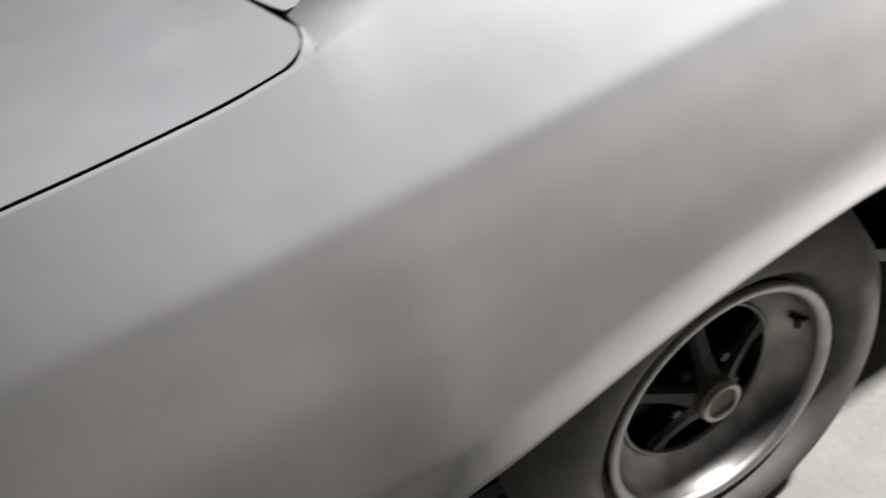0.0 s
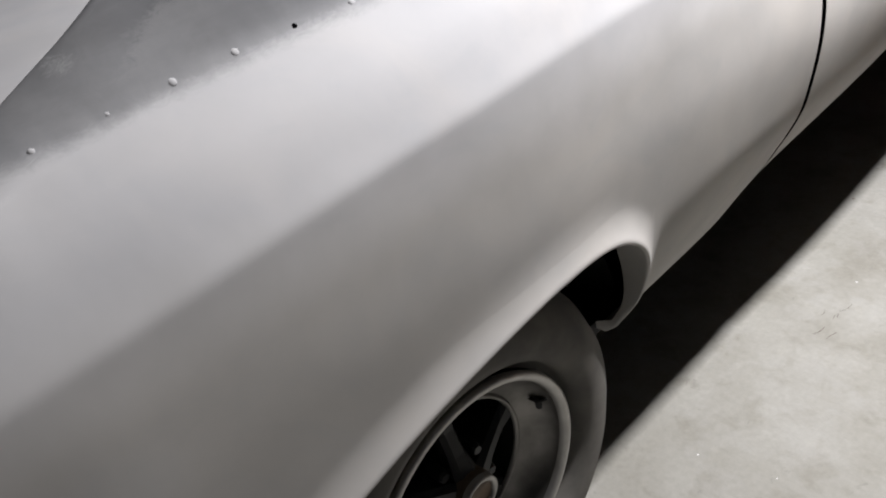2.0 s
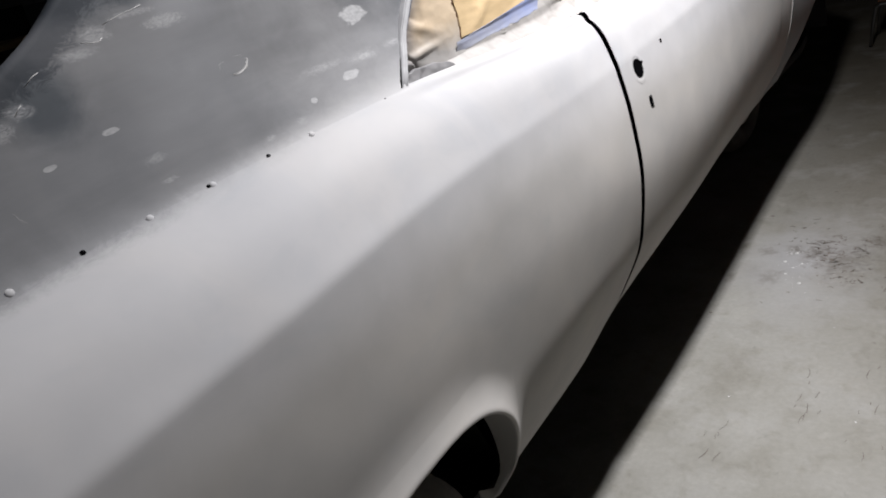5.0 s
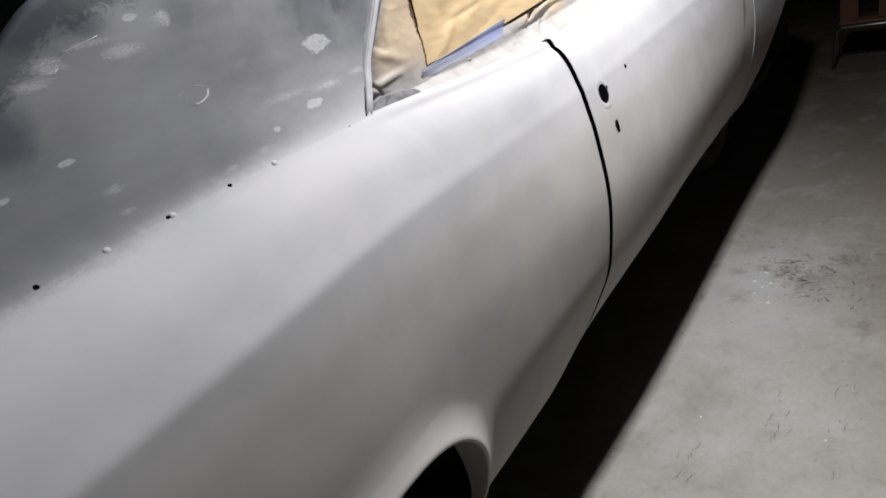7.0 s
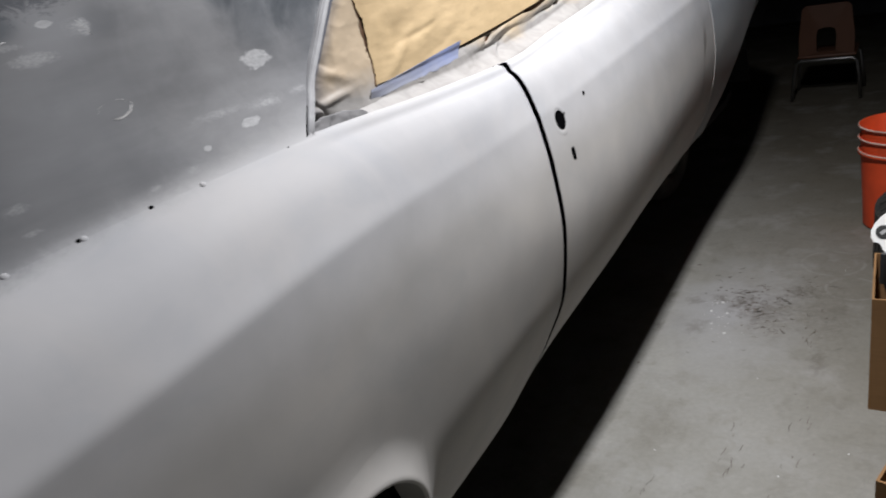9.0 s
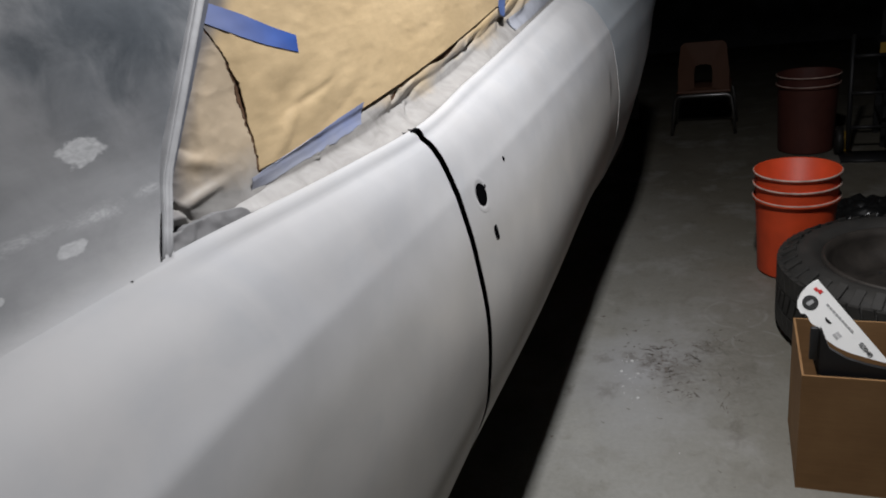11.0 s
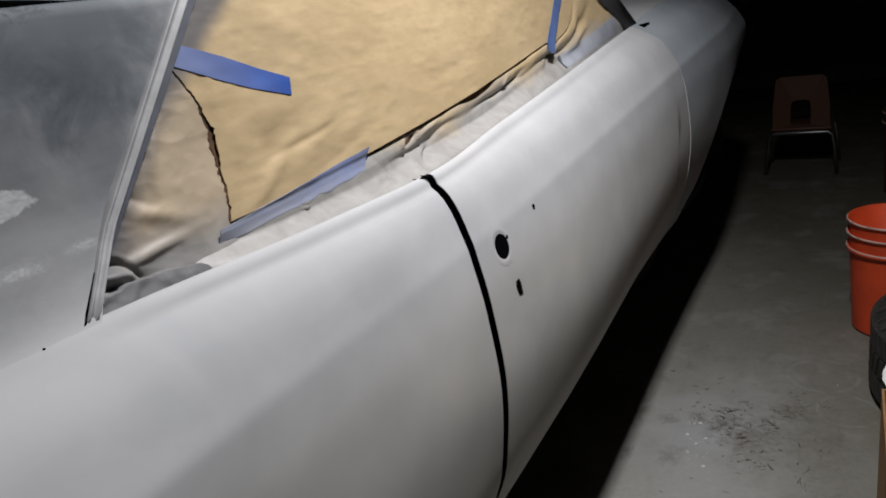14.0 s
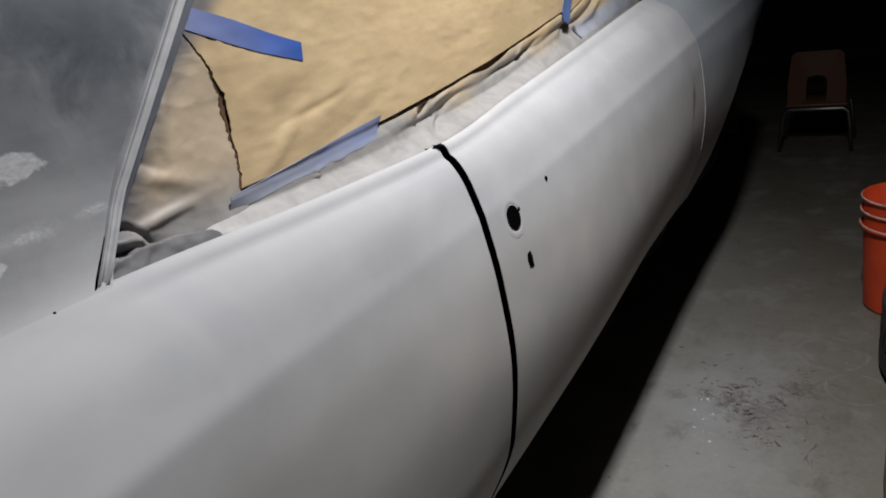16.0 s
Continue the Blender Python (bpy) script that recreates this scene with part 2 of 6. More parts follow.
    nt.links.new(foot.outputs[0], wob.inputs[2])
    up = nt.nodes.new("ShaderNodeMapRange")
    nt.links.new(sp.outputs[1], up.inputs[0])
    up.inputs[1].default_value, up.inputs[2].default_value = 0.02, 0.47
    up.inputs[3].default_value, up.inputs[4].default_value = 1.029, 1.080
    mr = nt.nodes.new("ShaderNodeMapRange")
    mr.interpolation_type = "SMOOTHSTEP"
    nt.links.new(calc("ADD", wob.outputs[0], calc("MULTIPLY", jag, 0.18)), mr.inputs[0])
    mr.inputs[1].default_value = 1.012
    nt.links.new(up.outputs[0], mr.inputs[2])
    tip = nt.nodes.new("ShaderNodeMapRange")
    tip.interpolation_type = "SMOOTHSTEP"
    nt.links.new(calc("ADD", sp.outputs[1], sway), tip.inputs[0])
    tip.inputs[1].default_value, tip.inputs[2].default_value = -0.40, -0.33
    bare = calc("MULTIPLY", mr.outputs[0], tip.outputs[0])
    paint, paint_rough = primer_colour(nt)
    c = mixc(nt, bare, paint, c)
    nt.links.new(c, b.inputs["Base Color"])
    r = ramp(nt, mid.outputs[0], [(0.3, grey(0.55)), (0.7, grey(0.72))])
    nt.links.new(mixc(nt, bare, paint_rough, r.outputs[0]), b.inputs["Roughness"])
    bump(nt, b, streak.outputs[0], 0.06, 0.001)
    return m


def concrete_material():
    m, nt, b = nodes_of("garage_concrete", 0.75, 0, 0.3)
    big = noise_node(nt, 1.1, 5, 0.6)
    mid = noise_node(nt, 4.2, 5, 0.58, distort=0.25)
    fine = noise_node(nt, 70, 5, 0.7)
    scuff = noise_node(nt, 17, 6, 0.7, stretch=(1.2, 0.8, 1), distort=0.5)
    dust = noise_node(nt, 3.4, 6, 0.7, distort=0.2)
    tc = nt.nodes.new("ShaderNodeTexCoord")
    sp = nt.nodes.new("ShaderNodeSeparateXYZ")
    nt.links.new(tc.outputs["Object"], sp.inputs[0])
    c1 = ramp(nt, big.outputs[0], [(0.32, (0.228, 0.223, 0.198)), (0.5, (0.268, 0.264, 0.240)), (0.68, (0.300, 0.298, 0.280))])
    c2 = ramp(nt, mid.outputs[0], [(0.28, (0.80, 0.785, 0.755)), (0.42, (0.93, 0.925, 0.91)), (0.54, grey(1.0)), (0.72, grey(1.13))])
    c3 = ramp(nt, fine.outputs[0], [(0.3, grey(0.9)), (0.7, grey(1.05))])
    c4 = ramp(nt, scuff.outputs[0], [(0.29, grey(0.66)), (0.36, grey(1.0))])
    c = mixc(nt, 1.0, c1.outputs[0], c2.outputs[0], "MULTIPLY")
    c = mixc(nt, 1.0, c, c3.outputs[0], "MULTIPLY")
    c = mixc(nt, 0.6, c, c4.outputs[0], "MULTIPLY")
    blot = noise_node(nt, 12.5, 5, 0.62, distort=0.5)
    c6 = ramp(nt, blot.outputs[0], [(0.33, (0.88, 0.87, 0.85)), (0.47, grey(1.0)), (0.60, grey(1.0)), (0.70, (1.10, 1.10, 1.11))])
    c = mixc(nt, 1.0, c, c6.outputs[0], "MULTIPLY")
    # browner, darker far off, light falloff put into colour; swept dust along the car
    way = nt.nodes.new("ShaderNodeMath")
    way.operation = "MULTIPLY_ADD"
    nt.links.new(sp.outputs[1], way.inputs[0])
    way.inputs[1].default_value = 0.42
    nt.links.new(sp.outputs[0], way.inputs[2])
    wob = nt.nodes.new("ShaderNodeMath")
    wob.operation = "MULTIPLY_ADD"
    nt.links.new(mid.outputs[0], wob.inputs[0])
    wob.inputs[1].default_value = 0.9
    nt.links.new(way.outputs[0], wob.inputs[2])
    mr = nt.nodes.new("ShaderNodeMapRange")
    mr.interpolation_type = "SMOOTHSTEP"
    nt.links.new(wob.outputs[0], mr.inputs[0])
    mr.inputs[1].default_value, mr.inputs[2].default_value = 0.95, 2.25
    far_dim = mixc(nt, 1.0, c, (0.47, 0.432, 0.372), "MULTIPLY")
    c = mixc(nt, mr.outputs[0], c, far_dim)
    d = ramp(nt, dust.outputs[0], [(0.52, grey(0.0)), (0.72, grey(0.35))])
    c = mixc(nt, d.outputs[0], c, (0.37, 0.37, 0.365))
    # the pale dust swept together by the car
    mp = nt.nodes.new("ShaderNodeMapping")
    mp.inputs["Location"].default_value = (0.0, -1.95 / 0.42, 0)
    mp.inputs["Scale"].default_value = (1 / 0.22, 1 / 0.42, 0)
    nt.links.new(tc.outputs["Object"], mp.inputs["Vector"])
    ln = nt.nodes.new("ShaderNodeVectorMath")
    ln.operation = "LENGTH"
    nt.links.new(mp.outputs[0], ln.inputs[0])
    pl = nt.nodes.new("ShaderNodeMath")
    pl.operation = "MULTIPLY_ADD"
    nt.links.new(mid.outputs[0], pl.inputs[0])
    pl.inputs[1].default_value = 1.6
    nt.links.new(ln.outputs["Value"], pl.inputs[2])
    pm = nt.nodes.new("ShaderNodeMapRange")
    nt.links.new(pl.outputs[0], pm.inputs[0])
    pm.inputs[1].default_value, pm.inputs[2].default_value = 0.8, 1.9
    pm.inputs[3].default_value, pm.inputs[4].default_value = 0.55, 0.0
    c = mixc(nt, pm.outputs[0], c, (0.38, 0.385, 0.40))
    # soft grey smudges trodden into the dust: place, half sizes and depth
    grime = noise_node(nt, 34, 6, 0.7, distort=0.8)
    for x, y, w, h, deep in ((-0.127, 2.034, 0.045, 0.045, 0.55), (-0.082, 1.853, 0.040, 0.075, 0.5), (-0.045, 2.06, 0.050, 0.050, 0.55), (0.02, 2.04, 0.060, 0.10, 0.6), (0.10, 2.0, 0.10, 0.17, 0.5), (0.19, 2.15, 0.06, 0.06, 0.55), (-0.20, 1.83, 0.02, 0.05, 0.6), (-0.215, 2.05, 0.02, 0.09, 0.5), (0.28, 2.0, 0.12, 0.2, 0.3), (0.28, 1.73, 0.03, 0.10, 0.5)):
        mp = nt.nodes.new("ShaderNodeMapping")
        mp.inputs["Location"].default_value = (-x / w, -y / h, 0)
        mp.inputs["Scale"].default_value = (1 / w, 1 / h, 0)
        nt.links.new(tc.outputs["Object"], mp.inputs["Vector"])
        ln = nt.nodes.new("ShaderNodeVectorMath")
        ln.operation = "LENGTH"
        nt.links.new(mp.outputs[0], ln.inputs[0])
        ad = nt.nodes.new("ShaderNodeMath")
        ad.operation = "MULTIPLY_ADD"
        nt.links.new(grime.outputs[0], ad.inputs[0])
        ad.inputs[1].default_value = 3.2
        nt.links.new(ln.outputs["Value"], ad.inputs[2])
        near = nt.nodes.new("ShaderNodeMapRange")
        near.interpolation_type = "SMOOTHSTEP"
        nt.links.new(ad.outputs[0], near.inputs[0])
        near.inputs[1].default_value, near.inputs[2].default_value = 1.4, 2.7
        near.inputs[3].default_value, near.inputs[4].default_value = deep, 0.0
        c = mixc(nt, near.outputs[0], c, mixc(nt, 1.0, c, (0.46, 0.42, 0.385), "MULTIPLY"))
    # old dried rings left by tins
    for x, y, r in ((0.26, 2.39, 0.105), (0.335, 2.20, 0.085)):
        mp = nt.nodes.new("ShaderNodeMapping")
        mp.inputs["Location"].default_value = (-x / r, -y / r, 0)
        mp.inputs["Scale"].default_value = (1 / r, 1 / r, 0)
        nt.links.new(tc.outputs["Object"], mp.inputs["Vector"])
        ln = nt.nodes.new("ShaderNodeVectorMath")
        ln.operation = "LENGTH"
        nt.links.new(mp.outputs[0], ln.inputs[0])
        circle_line = ramp(nt, ln.outputs["Value"], [(0.86, grey(0.0)), (0.92, grey(0.2)), (0.96, grey(0.2)), (1.0, grey(0.0))])
        broken = ramp(nt, blot.outputs[0], [(0.42, grey(0.0)), (0.58, grey(1.0))])
        c = mixc(nt, mixc(nt, 1.0, circle_line.outputs[0], broken.outputs[0], "MULTIPLY"), c, (0.36, 0.36, 0.345))
    nt.links.new(c, b.inputs["Base Color"])
    bump(nt, b, fine.outputs[0], 0.25, 0.0015)
    return m


EDGE = 0.477 - 1.046 * 0.965


def paper_material(name, spray, corner=0.0, dust=0.0):
    """Brown masking paper; spray: how high above the sill the grey primer overspray reaches."""
    m, nt, b = nodes_of(name, 0.52, 0, 0.4)
    n1 = noise_node(nt, 6, 5, 0.6)
    n2 = noise_node(nt, 160, 3, 0.6, stretch=(1, 0.3, 1))
    c1 = ramp(nt, n1.outputs[0], [(0.3, (0.49, 0.362, 0.203)), (0.7, (0.575, 0.432, 0.250))])
    c2 = ramp(nt, n2.outputs[0], [(0.3, grey(0.94)), (0.7, grey(1.03))])
    c = mixc(nt, 1.0, c1.outputs[0], c2.outputs[0], "MULTIPLY")
    tc = nt.nodes.new("ShaderNodeTexCoord")
    sp = nt.nodes.new("ShaderNodeSeparateXYZ")
    nt.links.new(tc.outputs["Object"], sp.inputs[0])
    wob = nt.nodes.new("ShaderNodeMath")
    wob.operation = "MULTIPLY_ADD"
    nt.links.new(n1.outputs[0], wob.inputs[0])
    wob.inputs[1].default_value = 0.10
    nt.links.new(sp.outputs[2], wob.inputs[2])
    slope = nt.nodes.new("ShaderNodeMath")
    slope.operation = "MULTIPLY_ADD"
    nt.links.new(sp.outputs[1], slope.inputs[0])
    slope.inputs[1].default_value = -0.075
    nt.links.new(wob.outputs[0], slope.inputs[2])
    rear = nt.nodes.new("ShaderNodeMapRange")
    nt.links.new(sp.outputs[1], rear.inputs[0])
    rear.inputs[1].default_value, rear.inputs[2].default_value = 0.80, 1.15
    rear.inputs[3].default_value, rear.inputs[4].default_value = -corner, 0.0
    total = nt.nodes.new("ShaderNodeMath")
    nt.links.new(slope.outputs[0], total.inputs[0])
    nt.links.new(rear.outputs[0], total.inputs[1])
    mr = nt.nodes.new("ShaderNodeMapRange")
    nt.links.new(total.outputs[0], mr.inputs[0])
    mr.inputs[1].default_value = 0.985 + spray
    mr.inputs[2].default_value = 1.035 + spray
    n3 = noise_node(nt, 22, 5, 0.65, distort=0.6)
    sprayed = ramp(nt, n3.outputs[0], [(0.3, (0.255, 0.244, 0.230)), (0.5, (0.325, 0.312, 0.297)), (0.7, (0.375, 0.362, 0.346))])
    c = mixc(nt, dust, c, (0.43, 0.385, 0.345)) if dust else c
    c = mixc(nt, mr.outputs[0], sprayed.outputs[0], c)
    lean = nt.nodes.new("ShaderNodeMath")
    lean.operation = "MULTIPLY_ADD"
    nt.links.new(sp.outputs[2], lean.inputs[0])
    lean.inputs[1].default_value = -0.965
    nt.links.new(sp.outputs[1], lean.inputs[2])
    blot = nt.nodes.new("ShaderNodeMath")
    blot.operation = "MULTIPLY_ADD"
    nt.links.new(n1.outputs[0], blot.inputs[0])
    blot.inputs[1].default_value = 0.05
    nt.links.new(lean.outputs[0], blot.inputs[2])
    upper = nt.nodes.new("ShaderNodeMapRange")
    nt.links.new(sp.outputs[2], upper.inputs[0])
    upper.inputs[1].default_value, upper.inputs[2].default_value = 1.20, 1.32
    upper.inputs[3].default_value, upper.inputs[4].default_value = 0.0, -0.045
    far = nt.nodes.new("ShaderNodeMath")
    nt.links.new(blot.outputs[0], far.inputs[0])
    nt.links.new(upper.outputs[0], far.inputs[1])
    halo = nt.nodes.new("ShaderNodeMapRange")
    halo.interpolation_type = "SMOOTHSTEP"
    nt.links.new(far.outputs[0], halo.inputs[0])
    halo.inputs[1].default_value, halo.inputs[2].default_value = EDGE + 0.036, EDGE + 0.088
    halo.inputs[3].default_value, halo.inputs[4].default_value = 0.88, 0.0
    c = mixc(nt, halo.outputs[0], c, (0.11, 0.115, 0.132))
    nt.links.new(c, b.inputs["Base Color"])
    bump(nt, b, n1.outputs[0], 0.3, 0.006)
    return m


def cardboard_material():
    m, nt, b = nodes_of("cardboard", 0.8, 0, 0.25)
    n1 = noise_node(nt, 5, 4)
    n2 = noise_node(nt, 60, 4, 0.6, stretch=(0.2, 0.2, 3))
    c1 = ramp(nt, n1.outputs[0], [(0.3, (0.22, 0.12, 0.052)), (0.7, (0.31, 0.178, 0.08))])
    c2 = ramp(nt, n2.outputs[0], [(0.3, grey(0.92)), (0.7, grey(1.04))])
    nt.links.new(mixc(nt, 1.0, c1.outputs[0], c2.outputs[0], "MULTIPLY"), b.inputs["Base Color"])
    bump(nt, b, n2.outputs[0], 0.1, 0.001)
    return m


def tape_material():
    m, nt, b = nodes_of("blue_masking_tape", 0.6, 0, 0.3)
    n1 = noise_node(nt, 18, 4)
    tc = nt.nodes.new("ShaderNodeTexCoord")
    sp = nt.nodes.new("ShaderNodeSeparateXYZ")
    nt.links.new(tc.outputs["Object"], sp.inputs[0])
    add = nt.nodes.new("ShaderNodeMath")
    add.operation = "MULTIPLY_ADD"
    nt.links.new(n1.outputs[0], add.inputs[0])
    add.inputs[1].default_value = 0.05
    nt.links.new(sp.outputs[2], add.inputs[2])
    mr = nt.nodes.new("ShaderNodeMapRange")
    nt.links.new(add.outputs[0], mr.inputs[0])
    mr.inputs[1].default_value, mr.inputs[2].default_value = 1.04, 1.17
    blue = ramp(nt, n1.outputs[0], [(0.3, (0.030, 0.082, 0.33)), (0.7, (0.050, 0.120, 0.42))])
    side = nt.nodes.new("ShaderNodeMath")
    side.operation = "MULTIPLY_ADD"
    nt.links.new(n1.outputs[0], side.inputs[0])
    side.inputs[1].default_value = 0.05
    nt.links.new(sp.outputs[1], side.inputs[2])
    mr2 = nt.nodes.new("ShaderNodeMapRange")
    nt.links.new(side.outputs[0], mr2.inputs[0])
    mr2.inputs[1].default_value, mr2.inputs[2].default_value = 0.71, 0.87
    mr2.inputs[3].default_value = 0.58
    fac = nt.nodes.new("ShaderNodeMath")
    fac.operation = "MULTIPLY"
    nt.links.new(mr.outputs[0], fac.inputs[0])
    nt.links.new(mr2.outputs[0], fac.inputs[1])
    nt.links.new(mixc(nt, fac.outputs[0], (0.40, 0.405, 0.42), blue.outputs[0]), b.inputs["Base Color"])
    return m


def rubber_material(name, v=0.025, rough=0.8):
    m, nt, b = nodes_of(name, rough, 0, 0.4)
    n1 = noise_node(nt, 12, 5)
    c = ramp(nt, n1.outputs[0], [(0.3, (v, v * 0.96, v * 0.89)), (0.75, (v * 2.0, v * 1.88, v * 1.68))])
    nt.links.new(c.outputs[0], b.inputs["Base Color"])
    return m


PRIMER = primer_material("sanded_primer")
PRIMER_COOL = primer_material("sanded_blue_grey_primer", (0.80, 0.865, 0.915))
PRIMER_LID = primer_material("sanded_grey_lid_primer", (0.93, 0.945, 0.96))
STEEL = bare_metal_material()
CONCRETE = concrete_material()
PAPER = paper_material("masking_paper", 0.0)
PAPER_SPRAYED = paper_material("masking_paper_oversprayed", 0.028, 0.06)
GAP_BROWN = plain("dark_brown_gap_fill", (0.115, 0.053, 0.022), 0.85, 0, 0.3, 90)
PAPER_SCRAP = paper_material("masking_paper_dusted", 0.072, dust=0.42)
SPRAYED_GREY = plain("grey_oversprayed_paper", (0.18, 0.178, 0.18), 0.7, 0, 0.22, 30)
TAPE_DULL = plain("oversprayed_tape", (0.10, 0.107, 0.13), 0.65, 0, 0.15, 22)
TAPE_WORN = plain("dusted_blue_tape", (0.095, 0.15, 0.34), 0.6, 0, 0.2, 20)
TAPE_PALE = plain("thickly_oversprayed_tape", (0.36, 0.375, 0.42), 0.65, 0, 0.15, 22)
CARD = cardboard_material()
TAPE = tape_material()
RUBBER = rubber_material("tyre_rubber", 0.095)
OLD_RUBBER = rubber_material("old_tyre_rubber", 0.012, 0.55)
DUSTY_RUBBER = rubber_material("dusty_tyre_rubber", 0.020, 0.7)
BLACK = plain("underbody_black", (0.012, 0.012, 0.013), 0.85)
VOID, _nt, _b = nodes_of("dark_opening", 0.95, 0, 0.0)
_b.inputs["Base Color"].default_value = (0.003, 0.003, 0.0035, 1)
PILLAR = plain("dark_pillar_paint", (0.05, 0.05, 0.053), 0.6)
INNER = plain("inner_grey_paint", (0.13, 0.13, 0.135), 0.6)
BEAD = plain("scuffed_pale_bead", (0.34, 0.342, 0.35), 0.6, 0, 0.15, 40)
FILLER = plain("white_body_filler", (0.60, 0.595, 0.585), 0.8, 0, 0.1, 60)
ALU = plain("polished_aluminium", (0.27, 0.26, 0.247), 0.46, 1.0, 0.3, 18)
SATIN = plain("scuffed_aluminium", (0.45, 0.44, 0.425), 0.48, 1.0, 0.12, 30)
SPOKE = plain("black_wheel_paint", (0.012, 0.012, 0.013), 0.45)
BRONZE = plain("bronze_cap", (0.16, 0.12, 0.09), 0.45, 0.6)
ORANGE = plain("orange_plastic", (0.70, 0.075, 0.020), 0.5, 0, 0.16, 9)
SCUFFED = plain("scuffed_orange_rim", (0.62, 0.45, 0.38), 0.6, 0, 0.35, 30)
ORANGE_OLD = plain("dusty_orange_plastic", (0.10, 0.030, 0.022), 0.6, 0, 0.15, 12)
TAN = plain("tan_chair_plastic", (0.13, 0.06, 0.036), 0.5, 0, 0.08, 12)
TAN_BOW = plain("tan_bow", (0.30, 0.20, 0.09), 0.7)
CHROME = plain("chair_chrome", (0.35, 0.35, 0.35), 0.35, 1.0, 0.1, 30)
WHITE_CARD = plain("white_card", (0.78, 0.78, 0.76), 0.5, 0, 0.03, 20)
INK = plain("black_ink", (0.02, 0.02, 0.02), 0.6)
RED_INK = plain("red_ink", (0.6, 0.03, 0.03), 0.6)
PALE_INK = plain("pale_grey_ink", (0.55, 0.55, 0.55), 0.6)
CARD_INK = plain("faded_box_ink", (0.11, 0.065, 0.032), 0.8)
GREY_INK = plain("grey_ink", (0.35, 0.35, 0.35), 0.6)
YELLOW = plain("yellow_plastic", (0.42, 0.25, 0.03), 0.6)
BAG = plain("black_bag_film", (0.012, 0.012, 0.012), 0.25)
DARK = plain("dark_plastic", (0.016, 0.016, 0.017), 0.5)
RUST = plain("rusty_rim", (0.055, 0.047, 0.04), 0.6, 0.3, 0.4, 14)
WALL = plain("dark_wall_board", (0.172, 0.178, 0.19), 0.9, 0, 0.2, 6)


# ---- mesh helpers ----
def mesh_object(name, verts, faces, material, parent=None, label="", smooth=True):
    me = bpy.data.meshes.new(name)
    me.from_pydata([tuple(float(c) for c in v) for v in verts], [], [tuple(int(i) for i in f) for f in faces])
    me.materials.append(material)
    if smooth:
        me.shade_smooth()
    me.update()
    ob = new(name, me)
    if parent:
        ob.parent = parent
    if label:
        ob["label"] = label
    return ob


def part(name, bm, material, parent=None, label="", smooth=True):
    me = bpy.data.meshes.new(name)
    bm.to_mesh(me)
    bm.free()
    me.materials.append(material)
    if smooth:
        me.shade_smooth()
    ob = new(name, me)
    if parent:
        ob.parent = parent
    if label:
        ob["label"] = label
    return ob


def thing(name, label, category, group="", kind="", at=(0, 0, 0), turn=0):
    ob = new(name)
    ob.empty_display_size = 0.05
    ob.matrix_world = pose(*at, 0, 0, turn)
    return tagged(ob, label, category, group, kind)


def grid(name, pts, material, parent=None, label="", flip=False, thick=0.0, smooth=True):
    """A sheet from rows of points; thick: metres of thickness given by a second, offset layer."""
    p = np.array(pts, float)
    r, c = p.shape[:2]
    idx = np.arange(r * c).reshape(r, c)
    faces = []
    for i in range(r - 1):
        for j in range(c - 1):
            f = (idx[i, j], idx[i, j + 1], idx[i + 1, j + 1], idx[i + 1, j])
            faces.append(f[::-1] if flip else f)
    verts = p.reshape(-1, 3)
    if thick:
        du, dv = np.gradient(p, axis=0), np.gradient(p, axis=1)
        n = np.cross(dv, du)
        n /= np.linalg.norm(n, axis=2, keepdims=True) + 1e-9
        if flip:
            n = -n
        back = (p + n * thick).reshape(-1, 3)
        k = r * c
        verts = np.vstack([verts, back])
        faces += [tuple(v + k for v in f[::-1]) for f in faces]
        rim = [*idx[0, :], *idx[1:, -1], *idx[-1, -2::-1], *idx[-2:0:-1, 0]]
        # the rim has corners of its own, so that its shading stays apart
        verts = np.vstack([verts, verts[rim], verts[[a + k for a in rim]]])
        m = len(rim)
        for a in range(m):
            b = (a + 1) % m
            f = (2 * k + b, 2 * k + a, 2 * k + m + a, 2 * k + m + b)
            faces.append(f[::-1] if flip else f)
    return mesh_object(name, verts, faces, material, parent, label, smooth)


def lathe_bm(profile, seg=48, axis="x", closed=False, center=(0, 0, 0)):
    """A turned form: profile of (along, radius) round an axis."""
    bm = bmesh.new()
    rings = []
    for a, r in profile:
        ring = []
        for k in range(seg):
            w = 2 * math.pi * k / seg
            p = (a, r * math.cos(w), r * math.sin(w)) if axis == "x" else (r * math.cos(w), r * math.sin(w), a)
            ring.append(bm.verts.new((p[0] + center[0], p[1] + center[1], p[2] + center[2])))
        rings.append(ring)
    pairs = list(zip(rings, rings[1:])) + ([(rings[-1], rings[0])] if closed else [])
    for r0, r1 in pairs:
        for k in range(seg):
            bm.faces.new((r0[k], r0[(k + 1) % seg], r1[(k + 1) % seg], r1[k]))
    bmesh.ops.recalc_face_normals(bm, faces=bm.faces)
    return bm


def box_bm(x0, y0, z0, x1, y1, z1, bevel=0.0):
    bm = bmesh.new()
    bmesh.ops.create_cube(bm, size=1)
    for v in bm.verts:
        v.co = ((x0 + x1) / 2 + v.co.x * (x1 - x0), (y0 + y1) / 2 + v.co.y * (y1 - y0), (z0 + z1) / 2 + v.co.z * (z1 - z0))
    if bevel:
        bmesh.ops.bevel(bm, geom=list(bm.edges), offset=bevel, segments=2, affect="EDGES", profile=0.5)
    return bm


